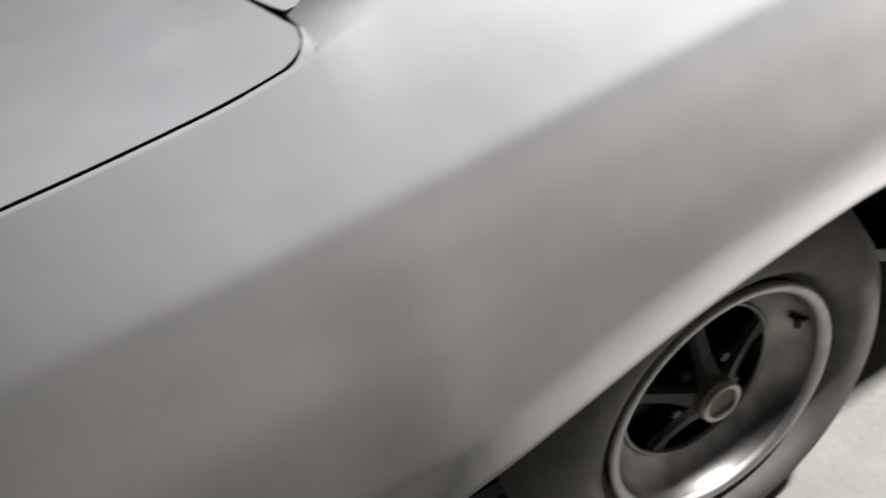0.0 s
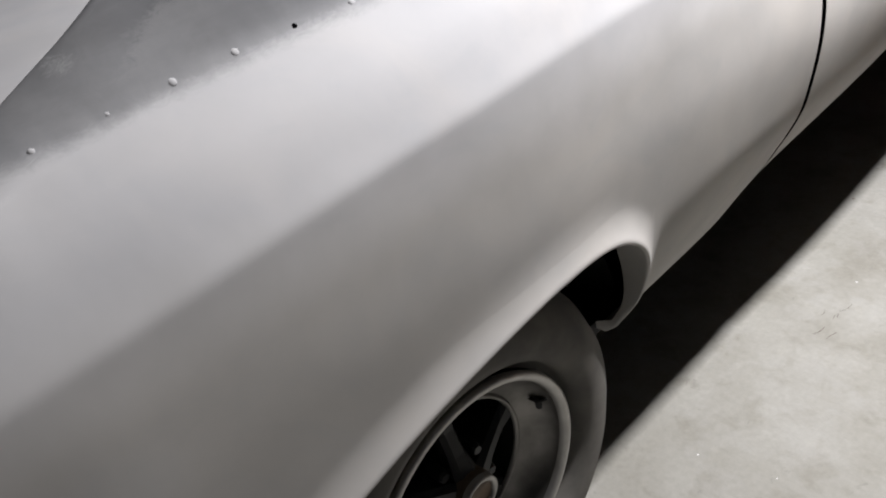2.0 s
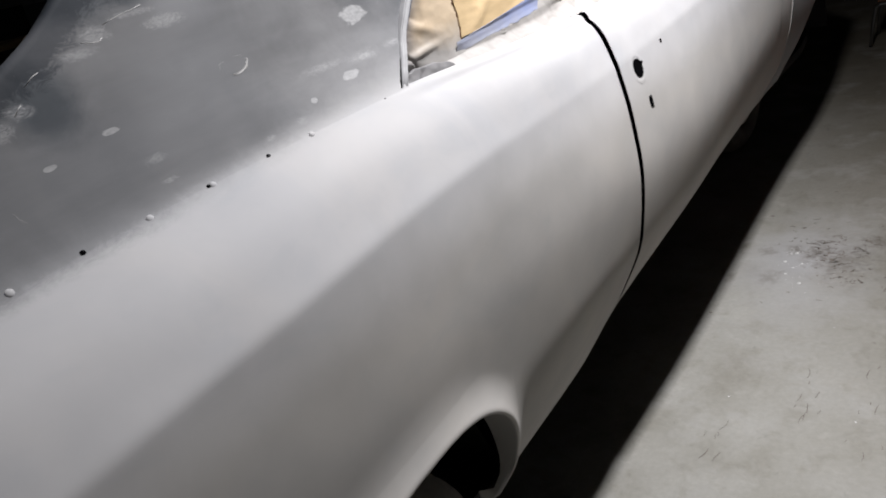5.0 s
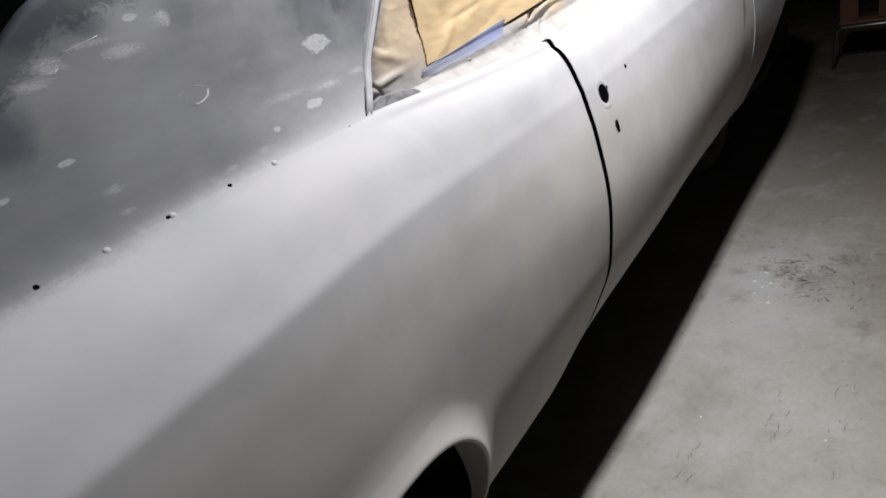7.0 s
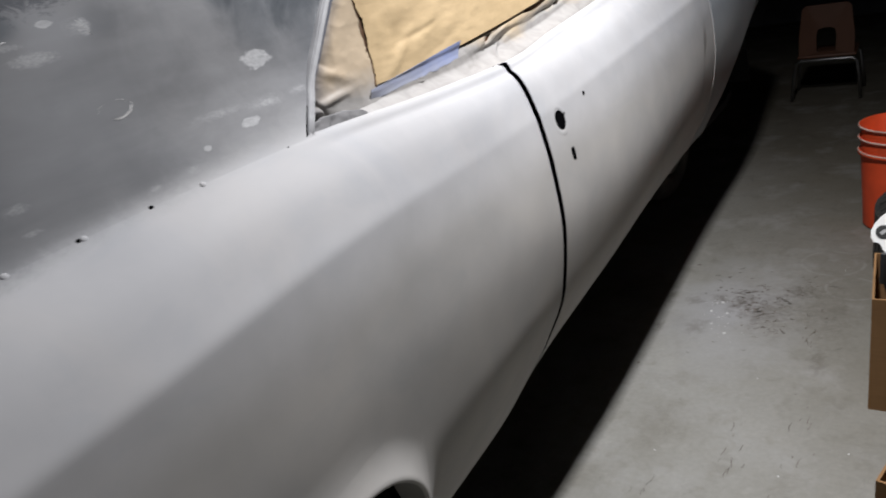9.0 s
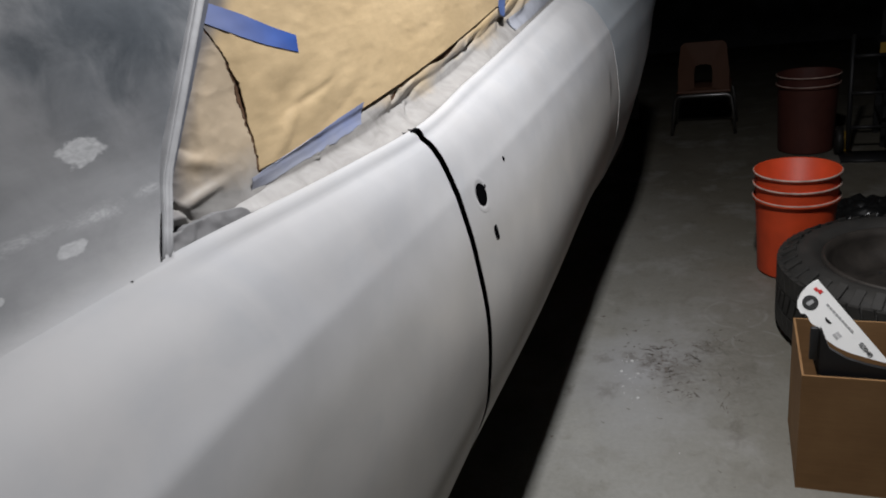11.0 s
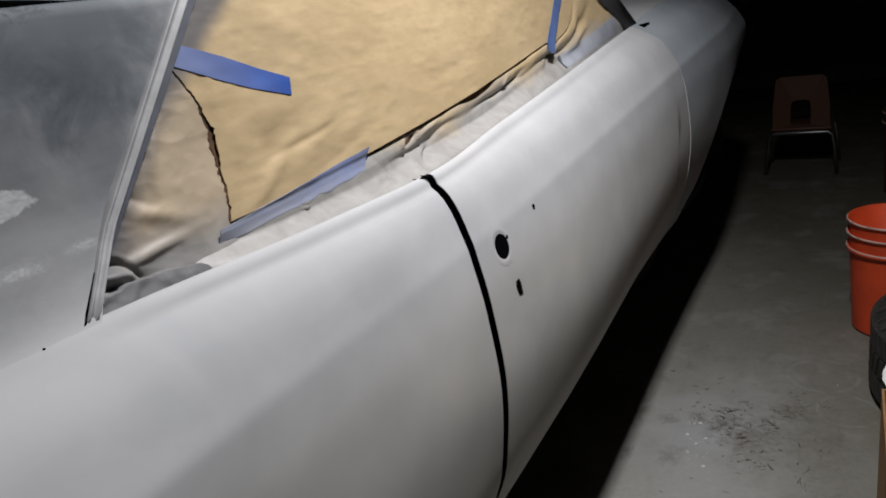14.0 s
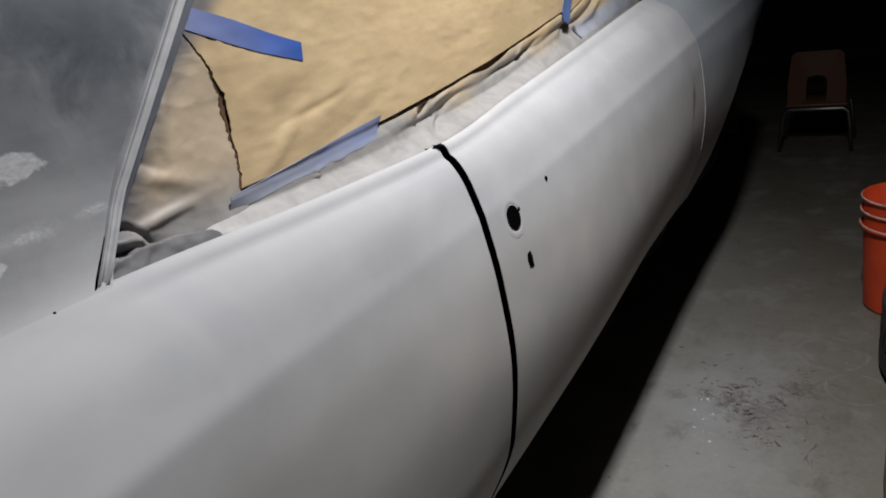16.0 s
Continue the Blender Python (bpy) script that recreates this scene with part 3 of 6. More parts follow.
def tube_bm(path, r, seg=10):
    bm = bmesh.new()
    path = [Vector(p) for p in path]
    rings = []
    for i, p in enumerate(path):
        d = (path[min(i + 1, len(path) - 1)] - path[max(i - 1, 0)]).normalized()
        a = d.orthogonal().normalized() if i == 0 else (a - d * a.dot(d)).normalized()
        b = d.cross(a)
        rings.append([bm.verts.new(p + r * (math.cos(2 * math.pi * k / seg) * a + math.sin(2 * math.pi * k / seg) * b)) for k in range(seg)])
    for r0, r1 in zip(rings, rings[1:]):
        for k in range(seg):
            bm.faces.new((r0[k], r0[(k + 1) % seg], r1[(k + 1) % seg], r1[k]))
    bm.faces.new(rings[0][::-1])
    bm.faces.new(rings[-1])
    bmesh.ops.recalc_face_normals(bm, faces=bm.faces)
    return bm


def slab_bm(outline, depth, bevel=0.0):
    """A flat plate from an outline of 3D points, thickened by the vector depth."""
    bm = bmesh.new()
    vs = [bm.verts.new(p) for p in outline]
    f = bm.faces.new(vs)
    e = bmesh.ops.extrude_face_region(bm, geom=[f])
    for v in e["geom"]:
        if isinstance(v, bmesh.types.BMVert):
            v.co += Vector(depth)
    bmesh.ops.recalc_face_normals(bm, faces=bm.faces)
    return bm


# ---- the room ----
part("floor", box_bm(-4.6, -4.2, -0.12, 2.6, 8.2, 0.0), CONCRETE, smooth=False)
tagged(bpy.data.objects["floor"], "pale worn concrete garage floor with scuffs and dust", "floor", kind="structure")
for nm, b in (("wall_north", (-4.6, 8.2, 0, 2.6, 8.35, 2.6)), ("wall_south", (-4.6, -4.35, 0, 2.6, -4.2, 2.6)), ("wall_east", (2.6, -4.35, 0, 2.75, 8.35, 2.6)), ("wall_west", (-4.75, -4.35, 0, -4.6, 8.35, 2.6))):
    tagged(part(nm, box_bm(*b), WALL, smooth=False), "dark unlit board wall of the garage", "wall", kind="structure")
tagged(part("ceiling", box_bm(-4.6, -4.2, 2.6, 2.6, 8.2, 2.72), WALL, smooth=False), "dark unlit board ceiling of the garage", "ceiling", kind="structure")

# ---- the car body ----
CX = -1.03  # middle of the car
STATIONS = {
    -1.25: ((-0.25, 0.94), (-0.20, 0.91), (-0.15, 0.85), (-0.135, 0.78), (-0.13, 0.68), (-0.15, 0.55), (-0.19, 0.45), (-0.24, 0.36)),
    -0.70: ((-0.138, 0.978), (-0.123, 0.932), (-0.105, 0.868), (-0.097, 0.80), (-0.089, 0.70), (-0.095, 0.57), (-0.14, 0.43), (-0.20, 0.30)),
    -0.50: ((-0.157, 0.985), (-0.136, 0.940), (-0.103, 0.876), (-0.094, 0.805), (-0.086, 0.71), (-0.09, 0.58), (-0.135, 0.425), (-0.20, 0.295)),
    -0.40: ((-0.170, 0.997), (-0.143, 0.950), (-0.103, 0.882), (-0.090, 0.81), (-0.083, 0.71), (-0.085, 0.58), (-0.13, 0.42), (-0.20, 0.29)),
    -0.33: ((-0.194, 1.0056), (-0.1527, 0.959), (-0.103, 0.887), (-0.0905, 0.8137), (-0.0845, 0.711), (-0.0835, 0.58), (-0.1275, 0.42), (-0.2, 0.29)),
    0.00: ((-0.235, 1.033), (-0.165, 0.985), (-0.103, 0.912), (-0.089, 0.83), (-0.081, 0.72), (-0.083, 0.58), (-0.12, 0.42), (-0.20, 0.29)),
    0.45: ((-0.212, 1.044), (-0.163, 0.997), (-0.122, 0.928), (-0.104, 0.84), (-0.094, 0.72), (-0.098, 0.60), (-0.137, 0.445), (-0.203, 0.328)),
    0.80: ((-0.200, 1.030), (-0.160, 0.985), (-0.132, 0.922), (-0.110, 0.835), (-0.096, 0.715), (-0.103, 0.59), (-0.147, 0.46), (-0.21, 0.333)),
    1.00: ((-0.193, 1.026), (-0.160, 0.985), (-0.133, 0.922), (-0.111, 0.83), (-0.096, 0.70), (-0.106, 0.58), (-0.155, 0.455), (-0.216, 0.358)),
    1.30: ((-0.200, 1.045), (-0.158, 1.000), (-0.127, 0.935), (-0.105, 0.845), (-0.089, 0.70), (-0.100, 0.59), (-0.152, 0.468), (-0.219, 0.376)),
    2.36: ((-0.250, 1.118), (-0.175, 1.072), (-0.121, 0.990), (-0.106, 0.91), (-0.098, 0.79), (-0.106, 0.70), (-0.138, 0.58), (-0.207, 0.445)),
    3.00: ((-0.300, 1.155), (-0.200, 1.118), (-0.115, 1.025), (-0.095, 0.93), (-0.095, 0.86), (-0.10, 0.74), (-0.125, 0.60), (-0.18, 0.46)),
    3.85: ((-0.400, 1.160), (-0.280, 1.130), (-0.185, 1.050), (-0.145, 0.97), (-0.165, 0.88), (-0.26, 0.75), (-0.36, 0.62), (-0.42, 0.52)),
}
SY = np.array(sorted(STATIONS))
SP = np.array([STATIONS[y] for y in SY])


def slopes(x, y):
    """Monotone cubic slopes."""
    h, d = np.diff(x), np.diff(y) / np.diff(x)
    m = np.zeros(len(x))
    m[0], m[-1] = d[0], d[-1]
    for i in range(1, len(x) - 1):
        if d[i - 1] * d[i] > 0:
            w1, w2 = 2 * h[i] + h[i - 1], h[i] + 2 * h[i - 1]
            m[i] = (w1 + w2) / (w1 / d[i - 1] + w2 / d[i])
    return m


def cubic(x, y, m, q):
    i = int(min(max(np.searchsorted(x, q) - 1, 0), len(x) - 2))
    h = x[i + 1] - x[i]
    t = (q - x[i]) / h
    return (2 * t**3 - 3 * t**2 + 1) * y[i] + (t**3 - 2 * t**2 + t) * h * m[i] + (-2 * t**3 + 3 * t**2) * y[i + 1] + (t**3 - t**2) * h * m[i + 1]


SM = [[slopes(SY, SP[:, k, a]) for a in (0, 1)] for k in range(8)]


def levels(y):
    return np.array([[cubic(SY, SP[:, k, a], SM[k][a], y) for a in (0, 1)] for k in range(8)])


def side_sharp(L, z):
    """How far out the side lies at height z; two curves that meet in the crease."""
    if z >= L[2, 1]:
        zz, xx = L[2::-1, 1], L[2::-1, 0]
    else:
        zz, xx = L[:1:-1, 1], L[:1:-1, 0]
    return cubic(zz, xx, slopes(zz, xx), z) if z > zz[0] else xx[0] + (z - zz[0]) * 0.5


def side_x(L, z):
    """The side with its crease rounded off."""
    if abs(z - L[2, 1]) > 0.016:
        return side_sharp(L, z)
    return sum(side_sharp(L, z + d) for d in (-0.0065, -0.003, 0.0, 0.003, 0.0065)) / 5


# wheel openings: apex y, reach and roundness to the rear and to the front, height of the ends, rise
ARCHES = ((0.17, 0.74, 1.6, 0.245, 3.0, 0.350, 0.286), (3.25, 0.70, 1.4, 0.26, 2.6, 0.50, 0.352))


def arch_z(y):
    for c, ar, nr, af, nf, base, h in ARCHES:
        a, n = (af, nf) if y > c else (ar, nr)
        u = abs(y - c) / a
        if u < 1:
            return base + h * (1 - u**n) ** (1 / n)
    return None


def arch_edge(c, ar, nr, af, nf, base, h, k=60):
    out = []
    for i in range(k + 1):
        w = math.pi * i / k
        cs, sn = math.cos(w), math.sin(w)
        a, n = (ar, nr) if cs > 0 else (af, nf)
        out.append((c - a * math.copysign(abs(cs) ** (2 / n), cs), base + h * abs(sn) ** (2 / n)))
    return np.array(out)


EDGES = [arch_edge(*A) for A in ARCHES]
DENSE = [np.array([p * (1 - f) + q * f for p, q in zip(e, e[1:]) for f in np.linspace(0, 1, 12)[:-1]]) for e in (arch_edge(*A, k=120) for A in ARCHES)]


def flare(y, z):
    e = DENSE[0]
    d = np.min(np.hypot(e[:, 0] - y, e[:, 1] - z))
    w = max(0.0, 1 - d / 0.060)
    roll = max(0.0, 1 - d / 0.011)
    return 0.020 * w ** 2.0 - 0.009 * (1 - math.sqrt(1 - 0.92 * roll * roll))


def gap_y(z):
    return 0.947 + 0.122 * (z - 0.421)


def front_gap_y(z):
    return 2.352 + 0.03 * (z - 0.75)


SAIL_TOP = np.array([(-0.405, 1.004), (-0.395, 1.010), (-0.380, 1.018), (-0.360, 1.030), (-0.303, 1.058), (-0.240, 1.089), (-0.169, 1.129), (-0.099, 1.166), (0.027, 1.226), (0.108, 1.279), (0.20, 1.303), (0.45, 1.312), (0.745, 1.316)])
SAIL_M = slopes(SAIL_TOP[:, 0], SAIL_TOP[:, 1])


def sail_top(y):
    return cubic(SAIL_TOP[:, 0], SAIL_TOP[:, 1], SAIL_M, y)


def sail_plane(z):
    return -0.005 - 0.22 * z


def sail_point(y, z):
    """How far out the pillar lies; its tail lies down flat towards the boot lid."""
    x = sail_upright(y, z)
    if y < -0.18:
        y = max(y, -0.405)
        zt, zb = sail_top(y), levels(max(y, -0.40))[0, 1]
        f = min(1.0, max(0.0, (z - zb) / (zt - zb)))
        k = min(1.0, (-0.18 - y) / 0.10)
        x += (-0.252 - sail_upright(y, zt)) * f * k * k * (3 - 2 * k)
    return x


def sail_upright(y, z):
    L = levels(min(max(y, -0.40), 0.9))
    h = max(0.0, z - L[0, 1])
    s = min(1.0, h / 0.10)
    s = s * s * (3 - 2 * s)
    back = min(1.0, h / 0.24)
    start = L[0, 0] + 0.0001
    return start + sail_plane(z) - sail_plane(L[0, 1]) + (sail_plane(L[0, 1]) - start) * s + 0.008 * (math.exp(-h / 0.009) - 1) * (1 - back * back * (3 - 2 * back))


def side_panel(name, ys, label, parent, y_start=None, y_end=None, rows_up=16, rows_down=34, mirror=False, edge=0.045):
    """One outer panel of the side between two shut lines; ys are fractions along it."""
    cols = []
    for f in ys:
        # the top and bottom of the column at its middle height
        y = f
        L = levels(y)
        lo = arch_z(y)
        zb = L[7, 1] if lo is None else max(lo, L[7, 1])
        mid = max(0.67 + (0.17 if y > 2.2 else 0.0), zb + 0.02)
        zs = [L[0, 1] - 0.004 * k for k in range(9)] + list(np.linspace(L[0, 1] - 0.036, L[2, 1] + 0.008, rows_up - 6))[1:] + [L[2, 1] + d for d in (0.004, 0.0, -0.004, -0.008)] + list(np.linspace(L[2, 1] - 0.014, mid, 13)) + [zb + (mid - zb) * (1 - f) ** 1.7 for f in np.linspace(0, 1, rows_down - 8)][1:]
        col = []
        for z in zs:
            yy = y
            if y_end and y > y_end(0.7) - 0.30:
                yy = y + (y_end(z) - y_end(0.7)) * (1 - (y_end(0.7) - y) / 0.30)
            if y_start and y < y_start(0.7) + 0.30:
                yy = yy + (y_start(z) - y_start(0.7)) * (1 - (y - y_start(0.7)) / 0.30)
            Lz = levels(yy)
            zc = min(z, Lz[0, 1])
            # the shallow groove below the bead of the window sill
            g = Lz[0, 1] - z - 0.013
            groove = 0.0034 * math.exp(-((g / 0.0048) ** 2)) * min(1.0, max(0.0, (yy - 0.46) / 0.08)) * min(1.0, max(0.0, (2.3 - yy) / 0.1))
            proud = 0.0013 * min(1.0, max(0.0, (Lz[2, 1] - 0.02 - z) / 0.04)) * max(0.0, 1 - (y - y_start(0.7)) / 0.06) if name == "front_fender" else 0.0
            col.append((side_x(Lz, zc) + flare(yy, z) - groove + proud, yy, z))
        # the rolled top edge and the lower or arch flange turned inward
        t = col[0]
        if y < -0.398:
            col = [(t[0] - 0.0012, t[1], t[2] - 0.0035)] * 2 + [(t[0] - 0.0006, t[1], t[2] - 0.0006)] + col
        elif y < 0.455:
            col = [(sail_point(t[1], t[2] + d) - 0.0016 - 0.05 * d, t[1], t[2] + d) for d in (0.012, 0.008, 0.004)] + col
        else:
            col = [(t[0] - 0.022, t[1], t[2] - 0.030), (t[0] - 0.016, t[1], t[2] - 0.001), (t[0] - 0.007, t[1], t[2] + 0.003)] + col
        b = col[-1]
        dz = -0.004 if lo is None else 0.004
        deep = 0.06 if lo is None else 0.012 + 0.045 * min(1.0, max(0.0, (b[2] - 0.38) / 0.14))
        col += [(b[0] - 0.006, b[1], b[2] + dz), (b[0] - deep, b[1], b[2] + 2 * dz)]
        cols.append(col)
    # folded edges at the shut lines
    p = np.array(cols)
    if mirror:
        p[:, :, 0] = 2 * CX - p[:, :, 0]
    ob = grid(name, p, {"front_fender": PRIMER_COOL, "quarter_panel": STEEL}.get(name, PRIMER), parent, label, flip=not mirror)
    inward = -edge if not mirror else edge
    for k, dy in ((0, 0.003), (-1, -0.003)):
        rim = p[k, 3:]
        grid("panel_edge", [[(q[0] + inward * f, q[1] + dy * f, q[2]) for q in rim] for f in ((0.0, 0.05) if name == "front_fender" and k == 0 else (0.04, 1.0))], PRIMER if name == "front_fender" and k == 0 else VOID, ob)
    return ob


def spaced(a, b, step, extra=()):
    n = max(2, int(round((b - a) / step)) + 1)
    v = sorted(set(np.round(np.concatenate([np.linspace(a, b, n), [e for e in extra if a < e < b]]), 6)))
    return [v[0]] + [q for p, q in zip(v, v[1:]) if q - p > 2e-4]


car = thing("car", "fastback coupe in pale grey sanded primer, stripped of trim", "car")
ARCH_Y = [float(v) for e in EDGES for v in e[:, 0]] + [A[0] + d for A in ARCHES for d in (-A[1] - 0.0005, A[3] + 0.0005)]
for flip_side in (False, True):
    ps = dict(parent=car, mirror=flip_side)
    side_panel("quarter_panel", spaced(-1.25, gap_y(0.7) - 0.0095, 0.025, ARCH_Y), "pale grey primed rear quarter panel", y_end=lambda z: gap_y(z) - 0.0095, **ps)
    door = side_panel("door_panel", spaced(gap_y(0.7) + 0.0095, front_gap_y(0.7) - 0.0009, 0.03), "pale grey primed door without handle", y_start=lambda z: gap_y(z) + 0.0095, y_end=lambda z: front_gap_y(z) - 0.0009, **ps)
    side_panel("front_fender", spaced(front_gap_y(0.7) + 0.0009, 3.85, 0.03, ARCH_Y), "pale grey primed front fender", y_start=lambda z: front_gap_y(z) + 0.0009, **ps)

# roof sides: the long sloping rear pillars in bare metal


def sail_panel(mirror):
    cols = []
    for s in np.linspace(0, 1, 64):
        yb, yt = -0.3978 + 0.8768 * s, -0.3978 + 1.1428 * s
        zt = sail_top(yt)
        zb = levels(yb)[0, 1] - 0.0006
        zt = max(zt, zb + 0.001)
        col = []
        Lb = levels(yb)
        for d in (0.024, 0.016, 0.008):
            col.append((side_x(Lb, Lb[0, 1] - d) - 0.0012 * d / 0.016, yb, Lb[0, 1] - d))
        for v in np.linspace(0, 1, 26):
            y, z = yb + (yt - yb) * v, zb + (zt - zb) * v
            col.append((sail_point(y, z), y, z))
        tx, ty, tz = col[-1]
        w = min(1.0, (zt - zb) / 0.08)
        col += [(tx - 0.004 * w, ty, tz + 0.0025 * w), (tx - 0.010 * w, ty, tz + 0.0030 * w), (tx - 0.018 * w, ty, tz + 0.0005 * w), (tx - 0.022, ty, min(tz - 0.02, levels(min(ty, 0.2))[0, 1]))]
        cols.append(col)
    p = np.array(cols)
    if mirror:
        p[:, :, 0] = 2 * CX - p[:, :, 0]
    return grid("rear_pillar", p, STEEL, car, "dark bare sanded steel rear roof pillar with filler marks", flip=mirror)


def front_edge(z):
    return 0.477 + (z - 1.046) * 0.965


for flip_side in (False, True):
    sail_panel(flip_side)

# black panel added inside each pillar, covering a face that would be lit
def pillar_blackout(sgn):
    rows = []
    for y in np.linspace(0.02, 0.74, 26):
        zt = sail_top(y) - 0.006
        row = []
        for z in np.linspace(1.02, max(zt, 1.03), 8):
            x = sail_plane(zt) - 0.036
            row.append((x if sgn > 0 else 2 * CX - x, y, z))
        rows.append(row)
    grid("pillar_blackout", rows, BLACK, car, "black panel added to keep the inner pillar dark", flip=sgn > 0, thick=0.004)


for side_sign in (1, -1):
    pillar_blackout(side_sign)

# the bead and channel along the front edge of the pillar
def bead_x(z):
    k = min(1.0, max(0.0, (1.049 - z) / 0.010))
    return max(sail_plane(z), sail_point(front_edge(z) - 0.004, z)) - 0.011 * k * k


def bead_share(z):
    """The bead narrows towards the sill."""
    return float(np.interp(z, (1.04, 1.12, 1.20, 1.32), (0.52, 0.64, 0.76, 0.90)))


def bead_line(dy, dx):
    return [(bead_x(z) + dx, front_edge(z) - 0.0112 + (dy + 0.0112) * bead_share(z), z) for z in np.linspace(1.039, 1.325, 24)]


BEAD_SHAPE = ((-0.0112, -0.010), (-0.0110, 0.0012), (-0.0102, 0.0034), (-0.0086, 0.0046), (-0.0064, 0.0040), (-0.0040, 0.0022), (0.0005, 0.0018), (0.0045, 0.0036), (0.0078, 0.0060), (0.0094, 0.0054), (0.0102, 0.0034), (0.0104, -0.010))
grid("window_bead", [bead_line(dy, dx) for dy, dx in BEAD_SHAPE], BEAD, car, "pale primed bead beside the window", thick=0.0008)
slit = [(bead_x(z) + 0.0016, front_edge(z) - 0.0105, z) for z in np.linspace(1.044, 1.10, 6)] + [(bead_x(z) + 0.0016, front_edge(z) - 0.0105 - 0.003 * ((1.10 - z) / 0.056) ** 1.5, z) for z in np.linspace(1.095, 1.044, 6)]
part("channel_end", slab_bm(slit, (-0.006, 0, 0)), VOID, car, "dark open end of the window channel", smooth=False)


# studs and holes of the missing trim along the foot of the pillar
for y, kind in ((-0.346, "hole"), (-0.314, "stud"), (-0.244, "dent"), (-0.175, "stud"), (-0.102, "stud"), (-0.027, "hole"), (0.050, "stud"), (0.1275, "hole"), (0.133, "stud"), (0.215, "hole"), (0.286, "stud"), (0.426, "pin")):
    L = levels(y)
    zs = max(L[0, 1] - 0.0005, float(np.interp(y, (-0.342, -0.310, -0.244, -0.175, -0.102, -0.027), (1.0200, 1.0215, 1.0258, 1.0283, 1.0310, 1.0330)))) if y < 0.04 else L[0, 1] - 0.0005
    at = (sail_point(y, zs) - 0.0004, y, zs)
    r = {"hole": 0.0036, "stud": 0.0046, "dent": 0.0032, "pin": 0.002}[kind] * (0.72 if y < -0.2 else 1.0)
    bm = bmesh.new()
    bmesh.ops.create_uvsphere(bm, u_segments=14, v_segments=8, radius=r)
    flat = 0.3 if kind in ("hole", "pin") else 0.45
    for v in bm.verts:
        v.co = Matrix.Rotation(radians(-35), 3, "Y") @ Vector((v.co.x * flat, v.co.y, v.co.z)) + Vector(at)
    dark = kind in ("hole", "pin")
    part("trim_hole" if dark else "trim_stud", bm, VOID if dark else PRIMER, car)

# a scribbled bare scratch on the pillar
def scratch(points, r=0.0006):
    part("bare_scratch", tube_bm([(sail_point(y, z) - 0.7 * r, y, z) for y, z in points], r, 5), FILLER, car)


rnd = random.Random(3)
for k in range(5):
    a0, span, ry, rz = rnd.uniform(-2.6, 2.2), rnd.uniform(0.6, 1.5), rnd.uniform(0.014, 0.022), rnd.uniform(0.007, 0.012)
    scratch([(0.236 + ry * math.cos(a) + 0.001 * math.sin(9 * a), 1.147 + rz * math.sin(a)) for a in np.linspace(a0, a0 + span, 9)], rnd.uniform(0.0002, 0.0004))

for k in range(5):
    a0, ry, rz = rnd.uniform(-1.9, -1.2), rnd.uniform(0.017, 0.022), rnd.uniform(0.009, 0.013)
    scratch([(0.236 + ry * math.cos(a) + 0.001 * math.sin(7 * a + k), 1.147 + rz * math.sin(a)) for a in np.linspace(a0, a0 + rnd.uniform(0.9, 1.9), 9)], rnd.uniform(0.0005, 0.0009))
scratch([(0.105, 1.225), (0.117, 1.228), (0.131, 1.231), (0.143, 1.2325), (0.156, 1.235)], 0.0005)
scratch([(0.074, 1.214), (0.084, 1.2115), (0.094, 1.211), (0.098, 1.2135)], 0.0006)
scratch([(-0.049, 1.152), (-0.043, 1.158), (-0.040, 1.165), (-0.036, 1.168)], 0.0009)
scratch([(-0.018, 1.168), (-0.012, 1.174), (-0.008, 1.176)], 0.0007)
scratch([(0.003, 1.190), (0.014, 1.197), (0.021, 1.199)], 0.0006)
scratch([(-0.062, 1.090), (-0.060, 1.083), (-0.056, 1.078)], 0.0005)
scratch([(0.237, 1.244), (0.242, 1.236), (0.248, 1.227)], 0.0006)

# the roof, windscreen, bonnet and rear deck
def across(name, y0, y1, ny, half, height, crown, material, label, thick=0.02):
    rows = []
    for y in np.linspace(y0, y1, ny):
        hw, z0 = half(y), height(y)
        rows.append([(CX + hw * u, y, z0 + crown * (1 - u * u)) for u in np.linspace(1, -1, 25)])
    return grid(name, rows, material, car, label, thick=thick, flip=False)


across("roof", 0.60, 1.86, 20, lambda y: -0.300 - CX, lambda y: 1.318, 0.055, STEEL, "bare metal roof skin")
# the unseen windscreen is closed by an added sheet, sealing the dark cabin
across("windscreen_mask", 1.87, 2.44, 8, lambda y: 0.70, lambda y: 1.31 - (y - 1.87) * 0.25, 0.04, PAPER, "unseen brown paper added to close the windscreen opening", 0.006)
across("bonnet", 2.46, 3.80, 16, lambda y: -levels(y)[0, 0] * -1 - CX - 0.012, lambda y: levels(y)[0, 1] + 0.001, 0.06, PRIMER, "pale primed bonnet")
for sgn in (1, -1):
    hw = 0.778
    part("windscreen_pillar", slab_bm([(CX + sgn * hw, 2.345, 1.100), (CX + sgn * hw, 2.475, 1.092), (CX + sgn * (hw - 0.03), 2.10, 1.322), (CX + sgn * (hw - 0.03), 1.98, 1.322)], (-0.045 * sgn, 0, 0)), PILLAR, car, "dark grey windscreen pillar")
    part("pillar_notch", box_bm(CX + sgn * (hw + 0.012) - 0.010, 2.405, 1.10, CX + sgn * (hw + 0.012) + 0.010, 2.475, 1.118, 0.002), VOID, car, "black open seam at the pillar foot")


def bow(h):
    """How far the window base and the lid's front edge run back towards the middle."""
    return -0.075 * (1 - (h / 0.80) ** 2)


